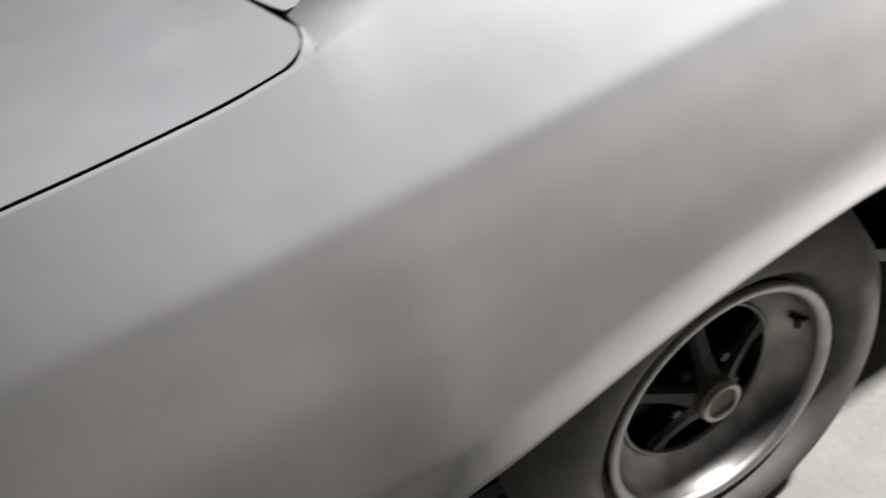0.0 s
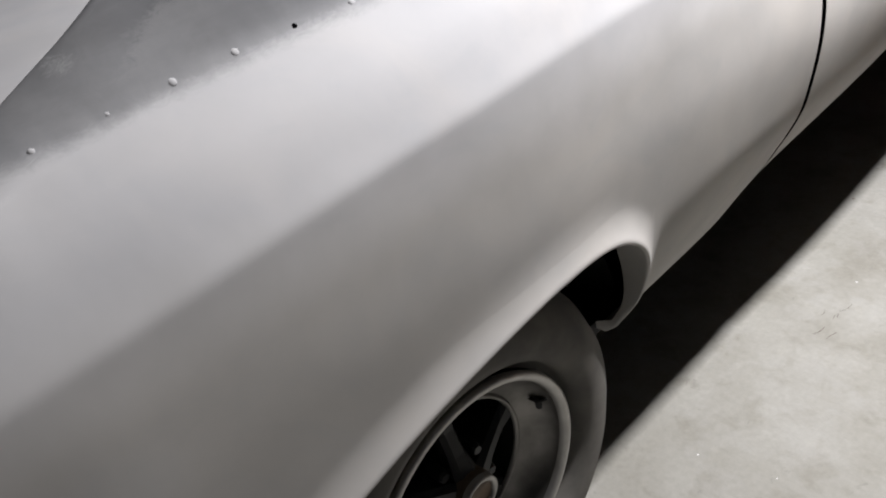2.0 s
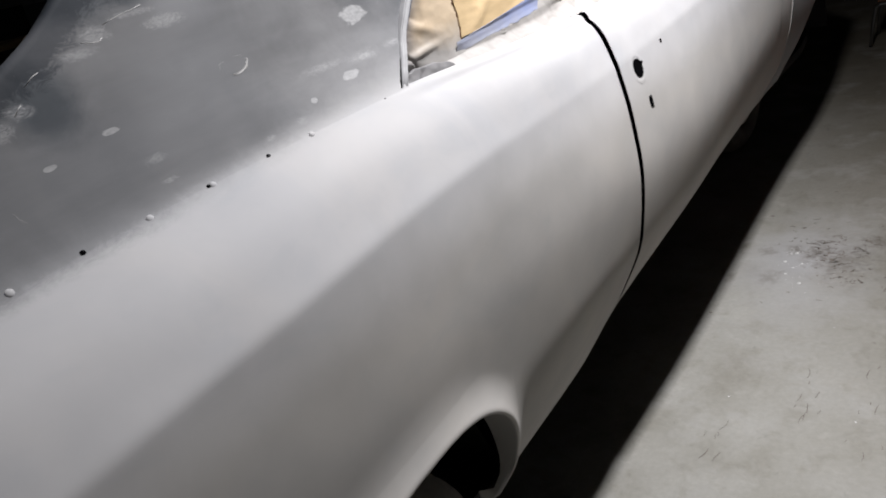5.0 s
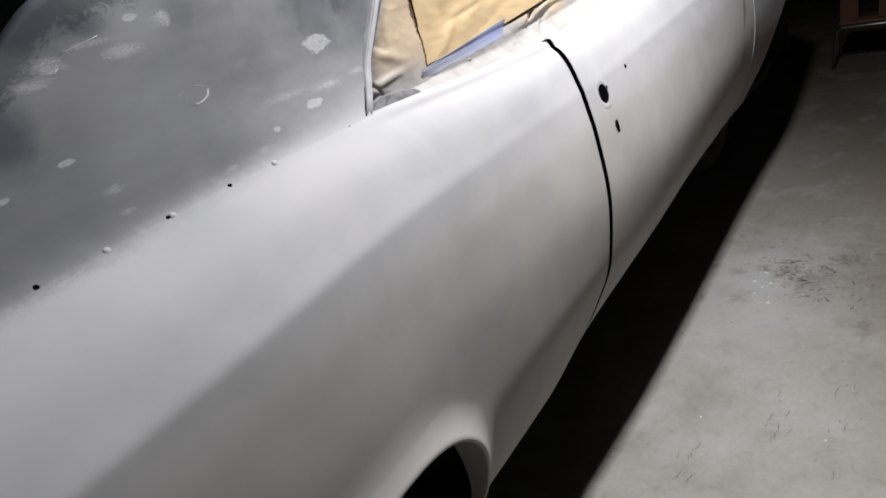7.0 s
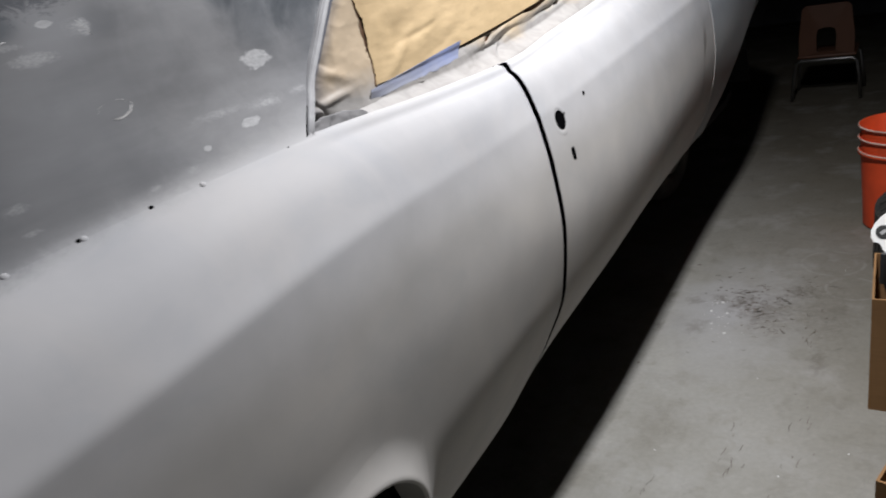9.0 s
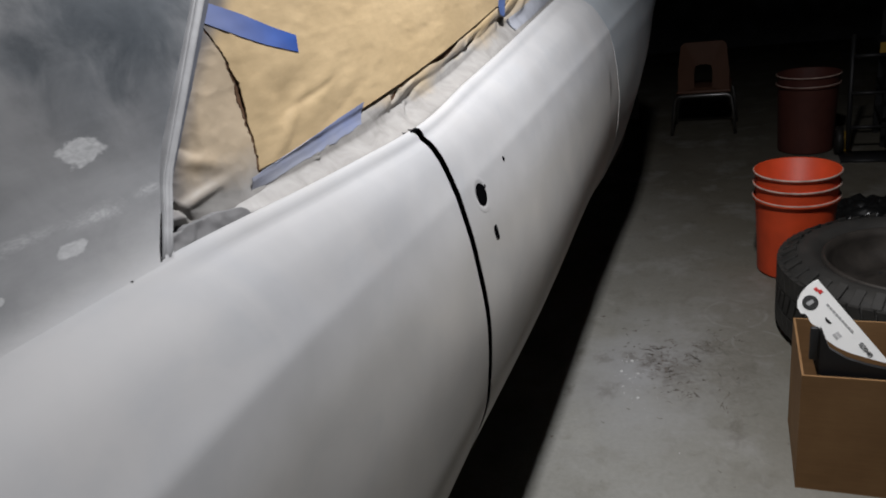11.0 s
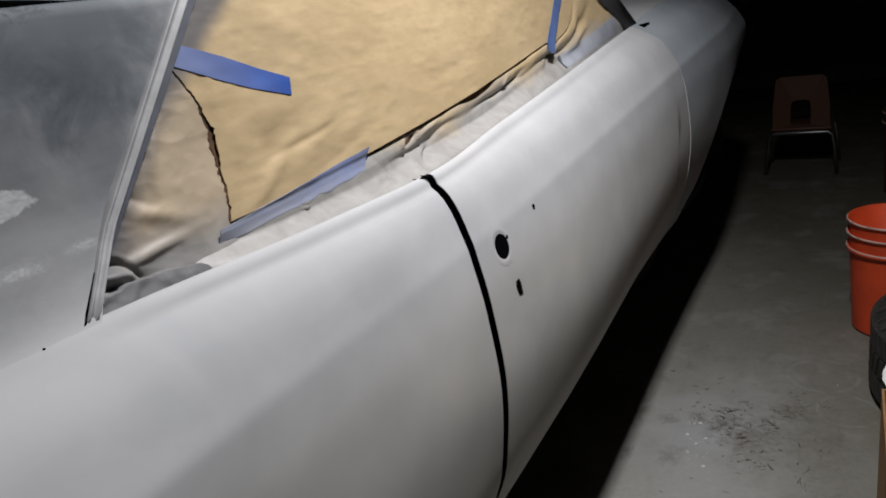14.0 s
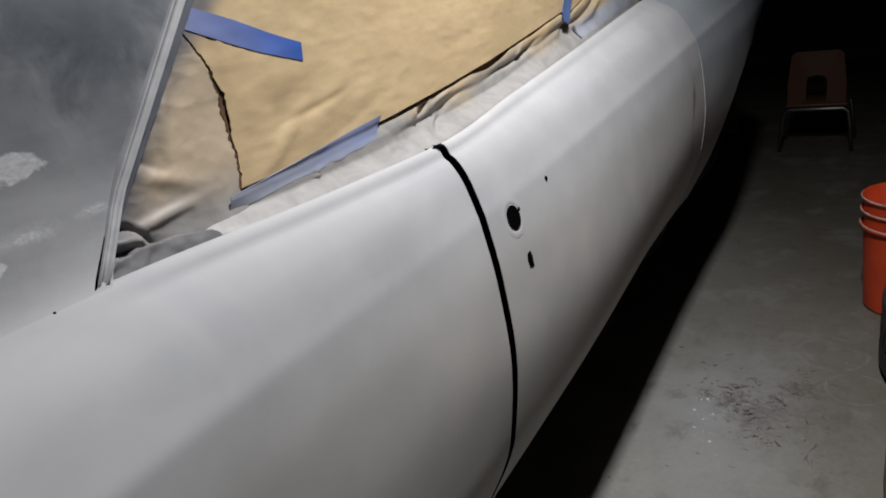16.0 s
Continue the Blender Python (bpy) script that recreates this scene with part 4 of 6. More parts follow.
def rear_deck():
    """The panel below the rear window, running in under the pillars."""
    rows = []
    for y0 in np.linspace(-0.3980, 0.045, 24):
        zt = sail_top(y0)
        hm = sail_point(y0, zt) - 0.006 - CX
        row = []
        for u in np.linspace(1, -1, 81):
            f = 1 - (1 - abs(u)) ** 1.5
            h = hm * f
            y = y0 + bow(h) - bow(hm) * f ** 30
            low = lid_z(y, min(1.0, h / (levels(y)[0, 0] - CX))) + 0.0012
            z = low - 0.0036 * min(1.0, max(0.0, (h - lid_half(-0.4005)) / 0.015)) * min(1.0, max(0.0, (-0.375 - y0) / 0.02))
            row.append((CX + math.copysign(h, u), y, z))
        rows.append(row)
    grid("rear_deck", rows, PRIMER, car, "pale primed panel below the rear window", thick=0.004)
    grid("deck_edge", [[(x, y - 0.0012, z - d) for x, y, z in rows[0] if abs(x - CX) < lid_half(-0.4005) + 0.004] for d in (0.0008, 0.03)], VOID, car)
    edge = [p for p in rows[-1] if abs(p[0] - CX) < 0.72]
    # step in dark grey, the shade of the recess put into its colour
    grid("window_recess", [[(x, y + dy, z + dz) for x, y, z in edge] for dy, dz in ((0.001, -0.002), (0.006, -0.018), (0.034, -0.018), (0.040, -0.006))], INNER, car, "shaded step of the rear window opening")
    part("rear_window_lip", tube_bm([(x, y + 0.047, z - 0.006) for x, y, z in edge[::2]], 0.009, 10), PRIMER, car, "rounded pale lip of the rear window opening")


def lid_half(y):
    """Half the width of the boot lid, with its rounded front corners."""
    hw = levels(y)[0, 0] - 0.0055 - CX
    q = (y + 0.437) / 0.0365
    return hw - 0.047 * (1 - math.sqrt(max(0.0, 1 - q * q))) if q > 0 else hw


def lid_z(y, u):
    return levels(y)[0, 1] + 0.001 + 0.055 * max(0.0, 1 - u * u) ** 0.9


def corner_fill(sgn):
    rows = []
    for y in np.linspace(-0.47, -0.3970, 28):
        L = levels(y)
        full = L[0, 0] - 0.006 - CX
        a, b = L[0, 0] - CX, min(L[0, 0] - CX - 0.001, lid_half(min(y, -0.4005)) + 0.0055)
        row = []
        for f in np.linspace(0, 1, 8):
            h = a + (b - a) * f
            row.append((CX + sgn * h, y, lid_z(y, min(1.0, h / full)) - 0.0012 + 0.003 * f * min(1.0, (a - b) / 0.02)))
        rows.append(row)
    grid("corner_edge", [[(r[-1][0] + sgn * 0.0005, r[-1][1], r[-1][2] - d) for r in rows] for d in (0.0006, 0.03)], VOID, car)
    return grid("deck_corner", rows, PRIMER, car)


for side_sign in (1, -1):
    corner_fill(side_sign)
rear_deck()


def trunk_lid():
    rows = []
    for y in [-1.20, -1.18] + list(np.linspace(-1.1, -0.50, 16)) + [-0.47, -0.455, -0.445, -0.437, -0.430, -0.423, -0.416, -0.410, -0.4055, -0.4025, -0.4005]:
        L = levels(y)
        hw = lid_half(y)
        full = L[0, 0] - 0.006 - CX
        row = []
        share = min(1.0, max(0.0, (y + 0.75) / 0.30))
        for u in np.linspace(1, -1, 61):
            u = math.copysign(1 - (1 - abs(u)) ** 1.6, u)
            yy = y + share * (bow(hw * u) - bow(hw) * abs(u) ** 6)
            row.append((CX + hw * u, yy, lid_z(yy, u * hw / full)))
        rows.append(row)
    lid = grid("boot_lid", rows, PRIMER_LID, car, "pale primed boot lid with dark shut line")
    rim = [r[0] for r in rows] + rows[-1][1:] + [r[-1] for r in rows[-2::-1]]
    grid("lid_edge", [[(x, y, z - d) for x, y, z in rim] for d in (0.001, 0.05)], VOID, lid)
    return lid


trunk_lid()
part("boot_channel", box_bm(CX - 0.82, -1.22, 0.86, CX + 0.82, -0.385, 0.945), BLACK, car)

# parcel shelf with oval speaker openings inside the rear window
def parcel_shelf():
    bm = bmesh.new()
    loops = [[(CX - 0.68, 0.045), (CX + 0.66, 0.045), (CX + 0.66, 0.36), (CX - 0.68, 0.36)]]
    for cx, cy, rx, ry, turn in ((-0.40, 0.19, 0.12, 0.035, 0.5), (-0.20, 0.165, 0.12, 0.035, 0.5), (0.20, 0.09, 0.03, 0.010, 0.2), (0.42, 0.12, 0.05, 0.016, 0.3), (0.02, 0.10, 0.02, 0.007, 0.0)):
        c, n = math.cos(turn), math.sin(turn)
        loops.append([(CX + cx + rx * math.cos(k * math.pi / 12) * c - ry * math.sin(k * math.pi / 12) * n, cy + rx * math.cos(k * math.pi / 12) * n + ry * math.sin(k * math.pi / 12) * c) for k in range(24)])
    edges = []
    for lp in loops:
        vs = [bm.verts.new((x, y, 1.080 - 0.045 * ((x - CX) / 0.75) ** 2)) for x, y in lp]
        edges += [bm.edges.new((a, b)) for a, b in zip(vs, vs[1:] + vs[:1])]
    bmesh.ops.triangle_fill(bm, use_beauty=True, use_dissolve=False, edges=edges)
    r = bmesh.ops.extrude_face_region(bm, geom=list(bm.faces))
    for v in r["geom"]:
        if isinstance(v, bmesh.types.BMVert):
            v.co.z -= 0.012
    bmesh.ops.recalc_face_normals(bm, faces=bm.faces)
    part("parcel_shelf", bm, INNER, car, "grey steel parcel shelf with oval openings", smooth=False)


parcel_shelf()
part("roof_bow", tube_bm([(-1.50, 0.40, 1.212), (-1.50, 0.55, 1.213), (-1.50, 0.72, 1.216)], 0.011, 10), TAN_BOW, car, "tan bow below the roof")

# underside, interior tub, wheel houses and shut-line backing
rows = []
for y in np.linspace(-1.24, 3.84, 30):
    b = levels(y)[7]
    rows.append([(b[0] - 0.02, y, b[1] + 0.012), (CX, y, b[1] + 0.0), (2 * CX - b[0] + 0.02, y, b[1] + 0.012)])
grid("underbody", rows, BLACK, car, "black underside", thick=0.03)
part("cabin_tub", box_bm(CX - 0.70, 0.50, 0.42, CX + 0.70, 2.3, 0.50), BLACK, car)
part("rear_bulkhead", box_bm(CX - 0.72, 0.47, 0.45, CX + 0.72, 0.50, 1.03), BLACK, car)
part("tail_panel", box_bm(CX - 0.76, -1.25, 0.38, CX + 0.76, -1.22, 0.93), PRIMER, car)
part("nose_panel", box_bm(CX - 0.62, 3.82, 0.53, CX + 0.62, 3.86, 1.07), PRIMER, car)
for c, a, base in ((0.0, 0.43, 0.335), (3.09, 0.45, 0.40)):
    for sgn in (1, -1):
        prof = [(CX + sgn * (-0.21 - CX), a + 0.045), (CX + sgn * (-0.50 - CX), a + 0.045), (CX + sgn * (-0.52 - CX), 0.02)]
        bm = lathe_bm(prof, 48, "x", center=(0, c, base - 0.05))
        bmesh.ops.delete(bm, geom=[v for v in bm.verts if v.co.z < base - 0.02], context="VERTS")
        part("wheel_house", bm, BLACK, car)
for gy in (gap_y, front_gap_y):
    for sgn in (1, -1):
        rows = []
        for z in np.linspace(0.30, 0.985, 18):
            L = levels(gy(z))
            x = side_x(L, min(z, L[0, 1])) - 0.045
            if sgn < 0:
                x = 2 * CX - x
            rows.append([(x, gy(z) - 0.07, z), (x, gy(z) + 0.07, z)])
        grid("door_jamb", rows, VOID, car, thick=0.004)


# strips added low in the door gaps to stop light leaking through
for sgn in (1, -1):
    rows = []
    for z in np.linspace(0.33, 0.56, 10):
        L = levels(gap_y(z))
        x = side_x(L, z) - 0.007
        rows.append([(x if sgn > 0 else 2 * CX - x, gap_y(z) - 0.0105, z), (x if sgn > 0 else 2 * CX - x, gap_y(z) + 0.0105, z)])
    grid("gap_light_stop", rows, VOID, car, thick=0.003)


def on_side(y, z, out=0.0):
    """A point of the side and its outward normal."""
    def s(yy, zz):
        return Vector((side_x(levels(yy), zz), yy, zz))
    p = s(y, z)
    n = (s(y + 0.01, z) - s(y - 0.01, z)).cross(s(y, z + 0.01) - s(y, z - 0.01)).normalized()
    return p + n * out, n


def side_disc(name, y, z, outline, material, lift, depth, label=""):
    p, n = on_side(y, z)
    v = Vector((0, 0, 1))
    v = (v - n * v.dot(n)).normalized()
    u = v.cross(n)
    pts = [p + n * lift + u * a + v * b for a, b in outline]
    return part(name, slab_bm(pts, -n * depth), material, car, label, smooth=False)


def circle(r, k=28):
    return [(r * math.cos(2 * math.pi * i / k), r * math.sin(2 * math.pi * i / k)) for i in range(k)]


# the openings left by the door handle and lock
p, n = on_side(1.089, 0.895)
q = n.to_track_quat("X", "Z").to_matrix()
bm = lathe_bm([(0.0001, 0.032), (0.0004, 0.028), (0.0006, 0.022), (-0.001, 0.0185)], 32)
for v in bm.verts:
    v.co = q @ v.co + p
part("lock_dimple", bm, PRIMER, car, "pressed ring round the lock opening")
side_disc("lock_hole", 1.089, 0.895, circle(0.0195), VOID, 0.0012, 0.004, "empty round lock opening")
side_disc("handle_slot", 1.098, 0.822, [(-0.006, -0.010), (0.006, -0.013), (0.008, 0.004), (0.006, 0.013), (-0.004, 0.012), (-0.008, 0.004)], VOID, 0.001, 0.004, "empty handle slot")
side_disc("pin_hole", 1.225, 0.917, circle(0.0042, 14), VOID, 0.001, 0.003)
side_disc("pin_hole", 1.112, 0.902, circle(0.0032, 12), VOID, 0.001, 0.003)

part("gap_notch", slab_bm([(-0.198, 1.002, 1.0275), (-0.186, 1.012, 1.0272), (-0.188, 1.020, 1.0278), (-0.199, 1.022, 1.0280)], (0, 0, 0.0018)), VOID, car, "dark notch at the top of the door gap", smooth=False)

# ---- masking paper and tape in the side window ----
def paper_x(z):
    return -0.022 - 0.21 * z


masking = thing("masking_paper", "crumpled brown masking paper over the side window, torn and oversprayed grey", "masking paper")


def ridge(y, z, y0, z0, a, width, length):
    """One soft crease running at the angle a."""
    d, e = y - y0 + 0.012 * noise.noise((y * 9, z * 14, y0)), z - z0 + 0.009 * noise.noise((y * 11, z * 17, y0 + 5.0))
    along, off = d * math.cos(a) + e * math.sin(a), -d * math.sin(a) + e * math.cos(a)
    return math.exp(-((off / width) ** 2) - (along / length) ** 2)


CREASES = {
    1.0: ((0.78, 1.105, 0.5, 0.006, 0.05, 0.5), (0.84, 1.125, 0.15, 0.005, 0.06, -0.4), (0.74, 1.14, 1.2, 0.006, 0.04, 0.35), (0.95, 1.12, 0.4, 0.012, 0.06, 0.12), (1.1, 1.16, 0.25, 0.014, 0.08, 0.12), (1.5, 1.22, 0.35, 0.020, 0.14, 0.22), (0.9, 1.26, -0.3, 0.016, 0.10, 0.2), (1.3, 1.16, 0.1, 0.010, 0.08, -0.2), (0.80, 1.135, 0.3, 0.018, 0.05, -0.55), (0.87, 1.128, 0.5, 0.014, 0.05, 0.4), (0.755, 1.115, 1.2, 0.010, 0.03, 0.4), (0.92, 1.10, 0.2, 0.010, 0.05, -0.3), (0.73, 1.20, 1.5, 0.006, 0.05, 0.3)),
    4.0: ((0.60, 1.10, -0.5, 0.010, 0.04, 0.4), (0.57, 1.14, -0.8, 0.006, 0.03, -0.35), (0.63, 1.16, 1.2, 0.007, 0.04, 0.3), (0.59, 1.068, 0.1, 0.006, 0.05, 0.5), (0.64, 1.20, 1.0, 0.008, 0.06, -0.3)),
    8.0: ((1.055, 1.072, 0.9, 0.003, 0.012, 0.5), (1.075, 1.074, 0.3, 0.004, 0.02, -0.6), (1.10, 1.076, 1.1, 0.003, 0.010, 0.5), (1.135, 1.078, 0.2, 0.004, 0.03, 0.4), (1.07, 1.043, 0.35, 0.005, 0.03, 0.5), (1.09, 1.040, 0.35, 0.004, 0.03, -0.6), (1.44, 1.10, 0.6, 0.004, 0.02, 0.4), (1.50, 1.102, 0.2, 0.005, 0.05, -0.4), (0.80, 1.046, 0.9, 0.002, 0.010, 0.35), (0.766, 1.036, 1.3, 0.002, 0.010, 0.45), (1.72, 1.12, 0.5, 0.006, 0.05, -0.6), (1.9, 1.13, 0.2, 0.008, 0.1, 0.5)),
}


def folds(y, z, seed):
    """Soft billows with a few creases."""
    if seed == 8.0:
        # the strip is rolled along the sill: a lengthwise bulge with a hollow below it
        v = (z - belt_z(y)) / (low_z(y) + 0.004 - belt_z(y))
        w = 0.30 * noise.noise((y * 4, z * 16, 8.0)) + 0.10 * noise.noise((y * 17, z * 30, 8.0))
        k = min(1.0, max(0.0, (y - 0.94) / 0.12))
        w += k * (0.27 + 0.35 * noise.noise((y * 5, 3.0, 0.0))) * math.exp(-((v - 0.72 - 0.12 * noise.noise((y * 7, 1.0, 0.0))) / 0.17) ** 2)
        w -= k * (0.30 + 0.45 * noise.noise((y * 6, 7.0, 0.0))) * math.exp(-((v - 0.46 - 0.16 * noise.noise((y * 8, 5.0, 0.0))) / 0.085) ** 2)
        w += (0.02 + 0.5 * k * max(0.0, noise.noise((y * 5, 11.0, 0.0)))) * (0.3 - abs(noise.noise((y * 34, z * 50, 2.0))))
    else:
        w = 0.70 * noise.noise((y * 3 + seed, z * 5, seed)) + 0.16 * noise.noise((y * 14, z * 20, seed)) + 0.24 * (0.3 - abs(noise.noise((y * 21, z * 30, seed + 3.0)))) + 0.10 * (0.3 - abs(noise.noise((y * 50, z * 66, seed + 6.0)))) + 0.05 * noise.noise((y * 60, z * 70, seed))
    for y0, z0, a, width, length, high in CREASES[seed]:
        if abs(y - y0) < 3 * length + 0.03:
            w += high * (1.15 if seed < 8 and y0 < 1.0 else 1.0) * ridge(y, z, y0, z0, a, width, length)
    return w


def strip_back(y, z):
    """The strip lies close under the tape, sinking in beyond it and behind the sheet."""
    close = min(1.0, max(0.0, (y - 0.665) / 0.04)) * min(1.0, max(0.0, (1.06 - y) / 0.12)) * min(1.0, max(0.0, (low_z(y) - 0.006 - z) / 0.012))
    behind = min(1.0, max(0.0, (z - low_z(y) + 0.006) / 0.006))
    return 0.006 - 0.0045 * close + 0.007 * behind


def strip_end(y):
    """1 along the sill, falling to 0 where the strip runs in behind the scrap."""
    k = min(1.0, max(0.0, (y - 0.56) / 0.11))
    return k * k * (3 - 2 * k)


def tear_depth(z):
    """How far the scrap curls back from the sheet along the tear."""
    return 0.0030 * math.exp(-((z - 1.150) / 0.03) ** 2)


FOLDS = (((0.500, 0.5256, 0.5386, 0.5478, 0.5572), (1.083, 1.0798, 1.0764, 1.0698, 1.0545), 1.0), ((0.490, 0.5043, 0.5237, 0.5458, 0.56), (1.064, 1.0631, 1.0603, 1.0551, 1.050), 0.8))


def corner_fold(y, z):
    """Two folds of the scrap sagging over the roll: undercut above, a shelf below each."""
    x = 0.0
    for ys, zs, high in FOLDS:
        end = min(1.0, max(0.0, (ys[-1] + 0.012 - y) / 0.045))
        q = z - float(np.interp(y, ys, zs)) - 0.0014 * noise.noise((y * 60, high, 0))
        x += high * end * end * (3 - 2 * end) * float(np.interp(q, (-0.030, -0.0125, -0.0050, -0.0030, 0.0055, 0.0120), (0.004, 0.0075, -0.0066, -0.0070, 0.0016, 0.0)))
    return x


def paper_sheet(name, left, right, low, high, nu, nv, back, amp, material, label, seed, tuck=False, meet=False):
    """left and right: y at height share v; low and high: z along the share u."""
    rows = []
    for i in range(nv):
        v = i / (nv - 1)
        row = []
        for j in range(nu):
            u = j / (nu - 1)
            y = left(v) * (1 - u) + right(v) * u
            z = low(y) * (1 - v) + high(y) * v
            w = folds(y, z, seed)
            x = paper_x(z) - back + amp * w
            if tuck:
                x += 0.006 - strip_back(y, z)
                g = max(0.0, 1 - v / 0.4)
                x += (levels(y)[0, 0] - 0.019 - x) * g * g * (3 - 2 * g) * strip_end(y)
                x -= 0.006 * (1 - strip_end(y))
            if meet:
                g = min(1.0, max(0.0, (u - 0.35) / 0.6))
                x += (paper_x(z) - 0.0034 - tear_depth(z) + 0.0055 * folds(y, z, 1.0) - x) * g * g * (3 - 2 * g)
                x += corner_fold(y, z)
            row.append((x, y, z))
        rows.append(row)
    return grid(name, rows, material, masking, label, thick=0.0012)


CRACK = np.array([(1.070, 0.684), (1.082, 0.690), (1.112, 0.697), (1.145, 0.703), (1.171, 0.706), (1.198, 0.704), (1.236, 0.687), (1.32, 0.66)])
LOW = np.array([(0.60, 1.067), (0.676, 1.068), (0.784, 1.070), (0.942, 1.077), (1.117, 1.089), (1.321, 1.105), (1.474, 1.122), (1.70, 1.148), (1.766, 1.145), (1.848, 1.162), (1.91, 1.187), (1.953, 1.225), (2.1, 1.30)])
BELT = np.array([(0.46, 1.049), (0.60, 1.042), (0.729, 1.036), (0.87, 1.027), (1.038, 1.023), (1.203, 1.041), (1.456, 1.067), (1.807, 1.098), (2.30, 1.14)])


def crack_y(z, side):
    j = noise.noise((z * 210, 2.0, side)) * 0.0030 + noise.noise((z * 45, 5.0, 0)) * 0.004
    wide = 0.0026 * math.exp(-((z - 1.158) / 0.022) ** 2) + 0.0009 - 0.0005 * min(1.0, max(0.0, (z - 1.19) / 0.03))
    return float(np.interp(z, CRACK[:, 0], CRACK[:, 1])) + j + side * wide


def low_z(y):
    return float(np.interp(y, LOW[:, 0], LOW[:, 1]))


def lift_gap(y):
    """How far the strip sags away below the large sheet."""
    return 0.024 * math.exp(-((y - 1.33) / 0.15) ** 2) + 0.009 * math.exp(-((y - 1.08) / 0.09) ** 2)


def belt_z(y):
    return float(np.interp(y, BELT[:, 0], BELT[:, 1]))


paper_sheet("paper_sheet", lambda v: crack_y(1.07 + 0.25 * v, 1), lambda v: 2.15 - 0.3 * v, low_z, lambda y: 1.322, 150, 110, 0.002, 0.0055, PAPER, "large smooth brown paper sheet", 1.0)
paper_sheet("paper_scrap", lambda v: front_edge(1.025 + 0.297 * v) - 0.003, lambda v: crack_y(1.025 + 0.297 * v, -1), lambda y: belt_z(y) - 0.012, lambda y: 1.322, 90, 250, 0.006, 0.0085, PAPER_SCRAP, "torn brown paper scrap dusted with overspray", 4.0, meet=True)
paper_sheet("paper_strip", lambda v: 0.545 + 0.02 * v, lambda v: 2.365 - 0.26 * v, lambda y: levels(y)[0, 1] - 0.008, lambda y: low_z(y) + 0.012 - lift_gap(y), 260, 44, 0.006, 0.011, PAPER_SPRAYED, "wrinkled paper strip grey with overspray", 8.0, tuck=True)
# dark brown ribbon added behind the tear to fill its gap
grid("tear_ribbon", [[(paper_x(z) - 0.0026 - 0.8 * tear_depth(z) + 0.0055 * folds(y, z, 1.0), y, z) for y in (crack_y(z, -1) - 0.0004, 0.5 * (crack_y(z, -1) + crack_y(z, 1)), crack_y(z, 1) + 0.003)] for z in np.linspace(1.065, 1.30, 160)], GAP_BROWN, masking, "dark brown ribbon added across the paper tear", thick=0.0006)


# brown strip added under the sheet's edge, the gap's shade put into its colour
grid("paper_shade", [[(paper_x(low_z(y)) - 0.006 - 0.12 * d, y, low_z(y) + d) for y in np.linspace(0.98, 1.76, 40)] for d in (-0.018, 0.014)], GAP_BROWN, masking, "dark brown strip added for the shaded gap below the sheet", thick=0.0006)


ROLL = np.array([(0.484, 1.043), (0.4914, 1.0475), (0.5055, 1.0556), (0.5152, 1.0543), (0.5301, 1.0574), (0.5541, 1.055), (0.5748, 1.0549), (0.5934, 1.0500), (0.6158, 1.0455), (0.6236, 1.0404), (0.6310, 1.028)])


def crumple():
    """A flattened roll of paper in the window corner."""
    rows = []
    for i in range(22):
        v = i / 20
        row = []
        for j in range(90):
            y = 0.478 + 0.153 * j / 89
            top = float(np.interp(y, ROLL[:, 0], ROLL[:, 1])) + 0.0012 * noise.noise((y * 170, 1.0, 0))
            low = belt_z(y) - 0.016
            z = low + (top - low) * min(1.0, v)
            a = noise.noise((y * 22, z * 35, 2.0))
            w = 0.35 * a + 0.7 * (0.3 - abs(noise.noise((y * 30 + a, z * 34 - y * 22, 7.0)))) + 0.10 * noise.noise((y * 90, z * 90, 3.0))
            x = paper_x(z) + 0.013 - 0.004 * v + 0.009 * w * min(1.0, 3 * (1.05 - v))
            if v > 1:
                x, z = x - 0.006, z - 0.001
            row.append((x, y, z))
        rows.append(row)
    grid("paper_roll", rows, SPRAYED_GREY, masking, "flattened grey roll of oversprayed paper", thick=0.0006)


crumple()


def tape_strip(pts, label, lift=0.0025, n=16, material=None, lean=0.0, snug=False):
    """A strip of tape between two edges, given as (y, z) pairs along each."""
    a, b = np.array(pts[0]), np.array(pts[1])
    rows = []
    for i in range(n):
        t = i / (n - 1)
        row = []
        for e in (a, b):
            k = t * (len(e) - 1)
            j = min(int(k), len(e) - 2)
            row.append(e[j] * (1 - k + j) + e[j + 1] * (k - j))
        pr = []
        for u in np.linspace(0, 1, 14):
            y, z = row[0] * (1 - u) + row[1] * u
            if snug:
                z += u * u * (0.0022 * noise.noise((y * 45, 3.0, 0)) + 0.0012 * noise.noise((y * 190, 5.0, 0)))
                v = (z - levels(y)[0, 1] + 0.008) / (low_z(y) + 0.020 - levels(y)[0, 1])
                under = paper_x(z) - strip_back(y, z) + 0.011 * folds(y, z, 8.0)
                g = min(1.0, max(0.0, 1 - v / 0.4))
                under += (levels(y)[0, 0] - 0.019 - under) * g * g * (3 - 2 * g) * strip_end(y)
                sheet = paper_x(z) - 0.002 + 0.0055 * folds(y, z, 1.0)
                over = min(1.0, max(0.0, (z - low_z(y) + 0.020) / 0.024))
                pr.append((max(under, sheet * over + under * (1 - over)) + lift - (lift - 0.0010) * u, y, z))
                continue
            pr.append((paper_x(z) - 0.002 + 0.0055 * folds(y, z, 1.0) + lift - lean * u * u, y, z))
        rows.append(pr)
    ob = grid("tape_strip", rows, material or TAPE, None, thick=0.0008)
    return tagged(ob, label, "masking tape", "tape strips on the masking paper")


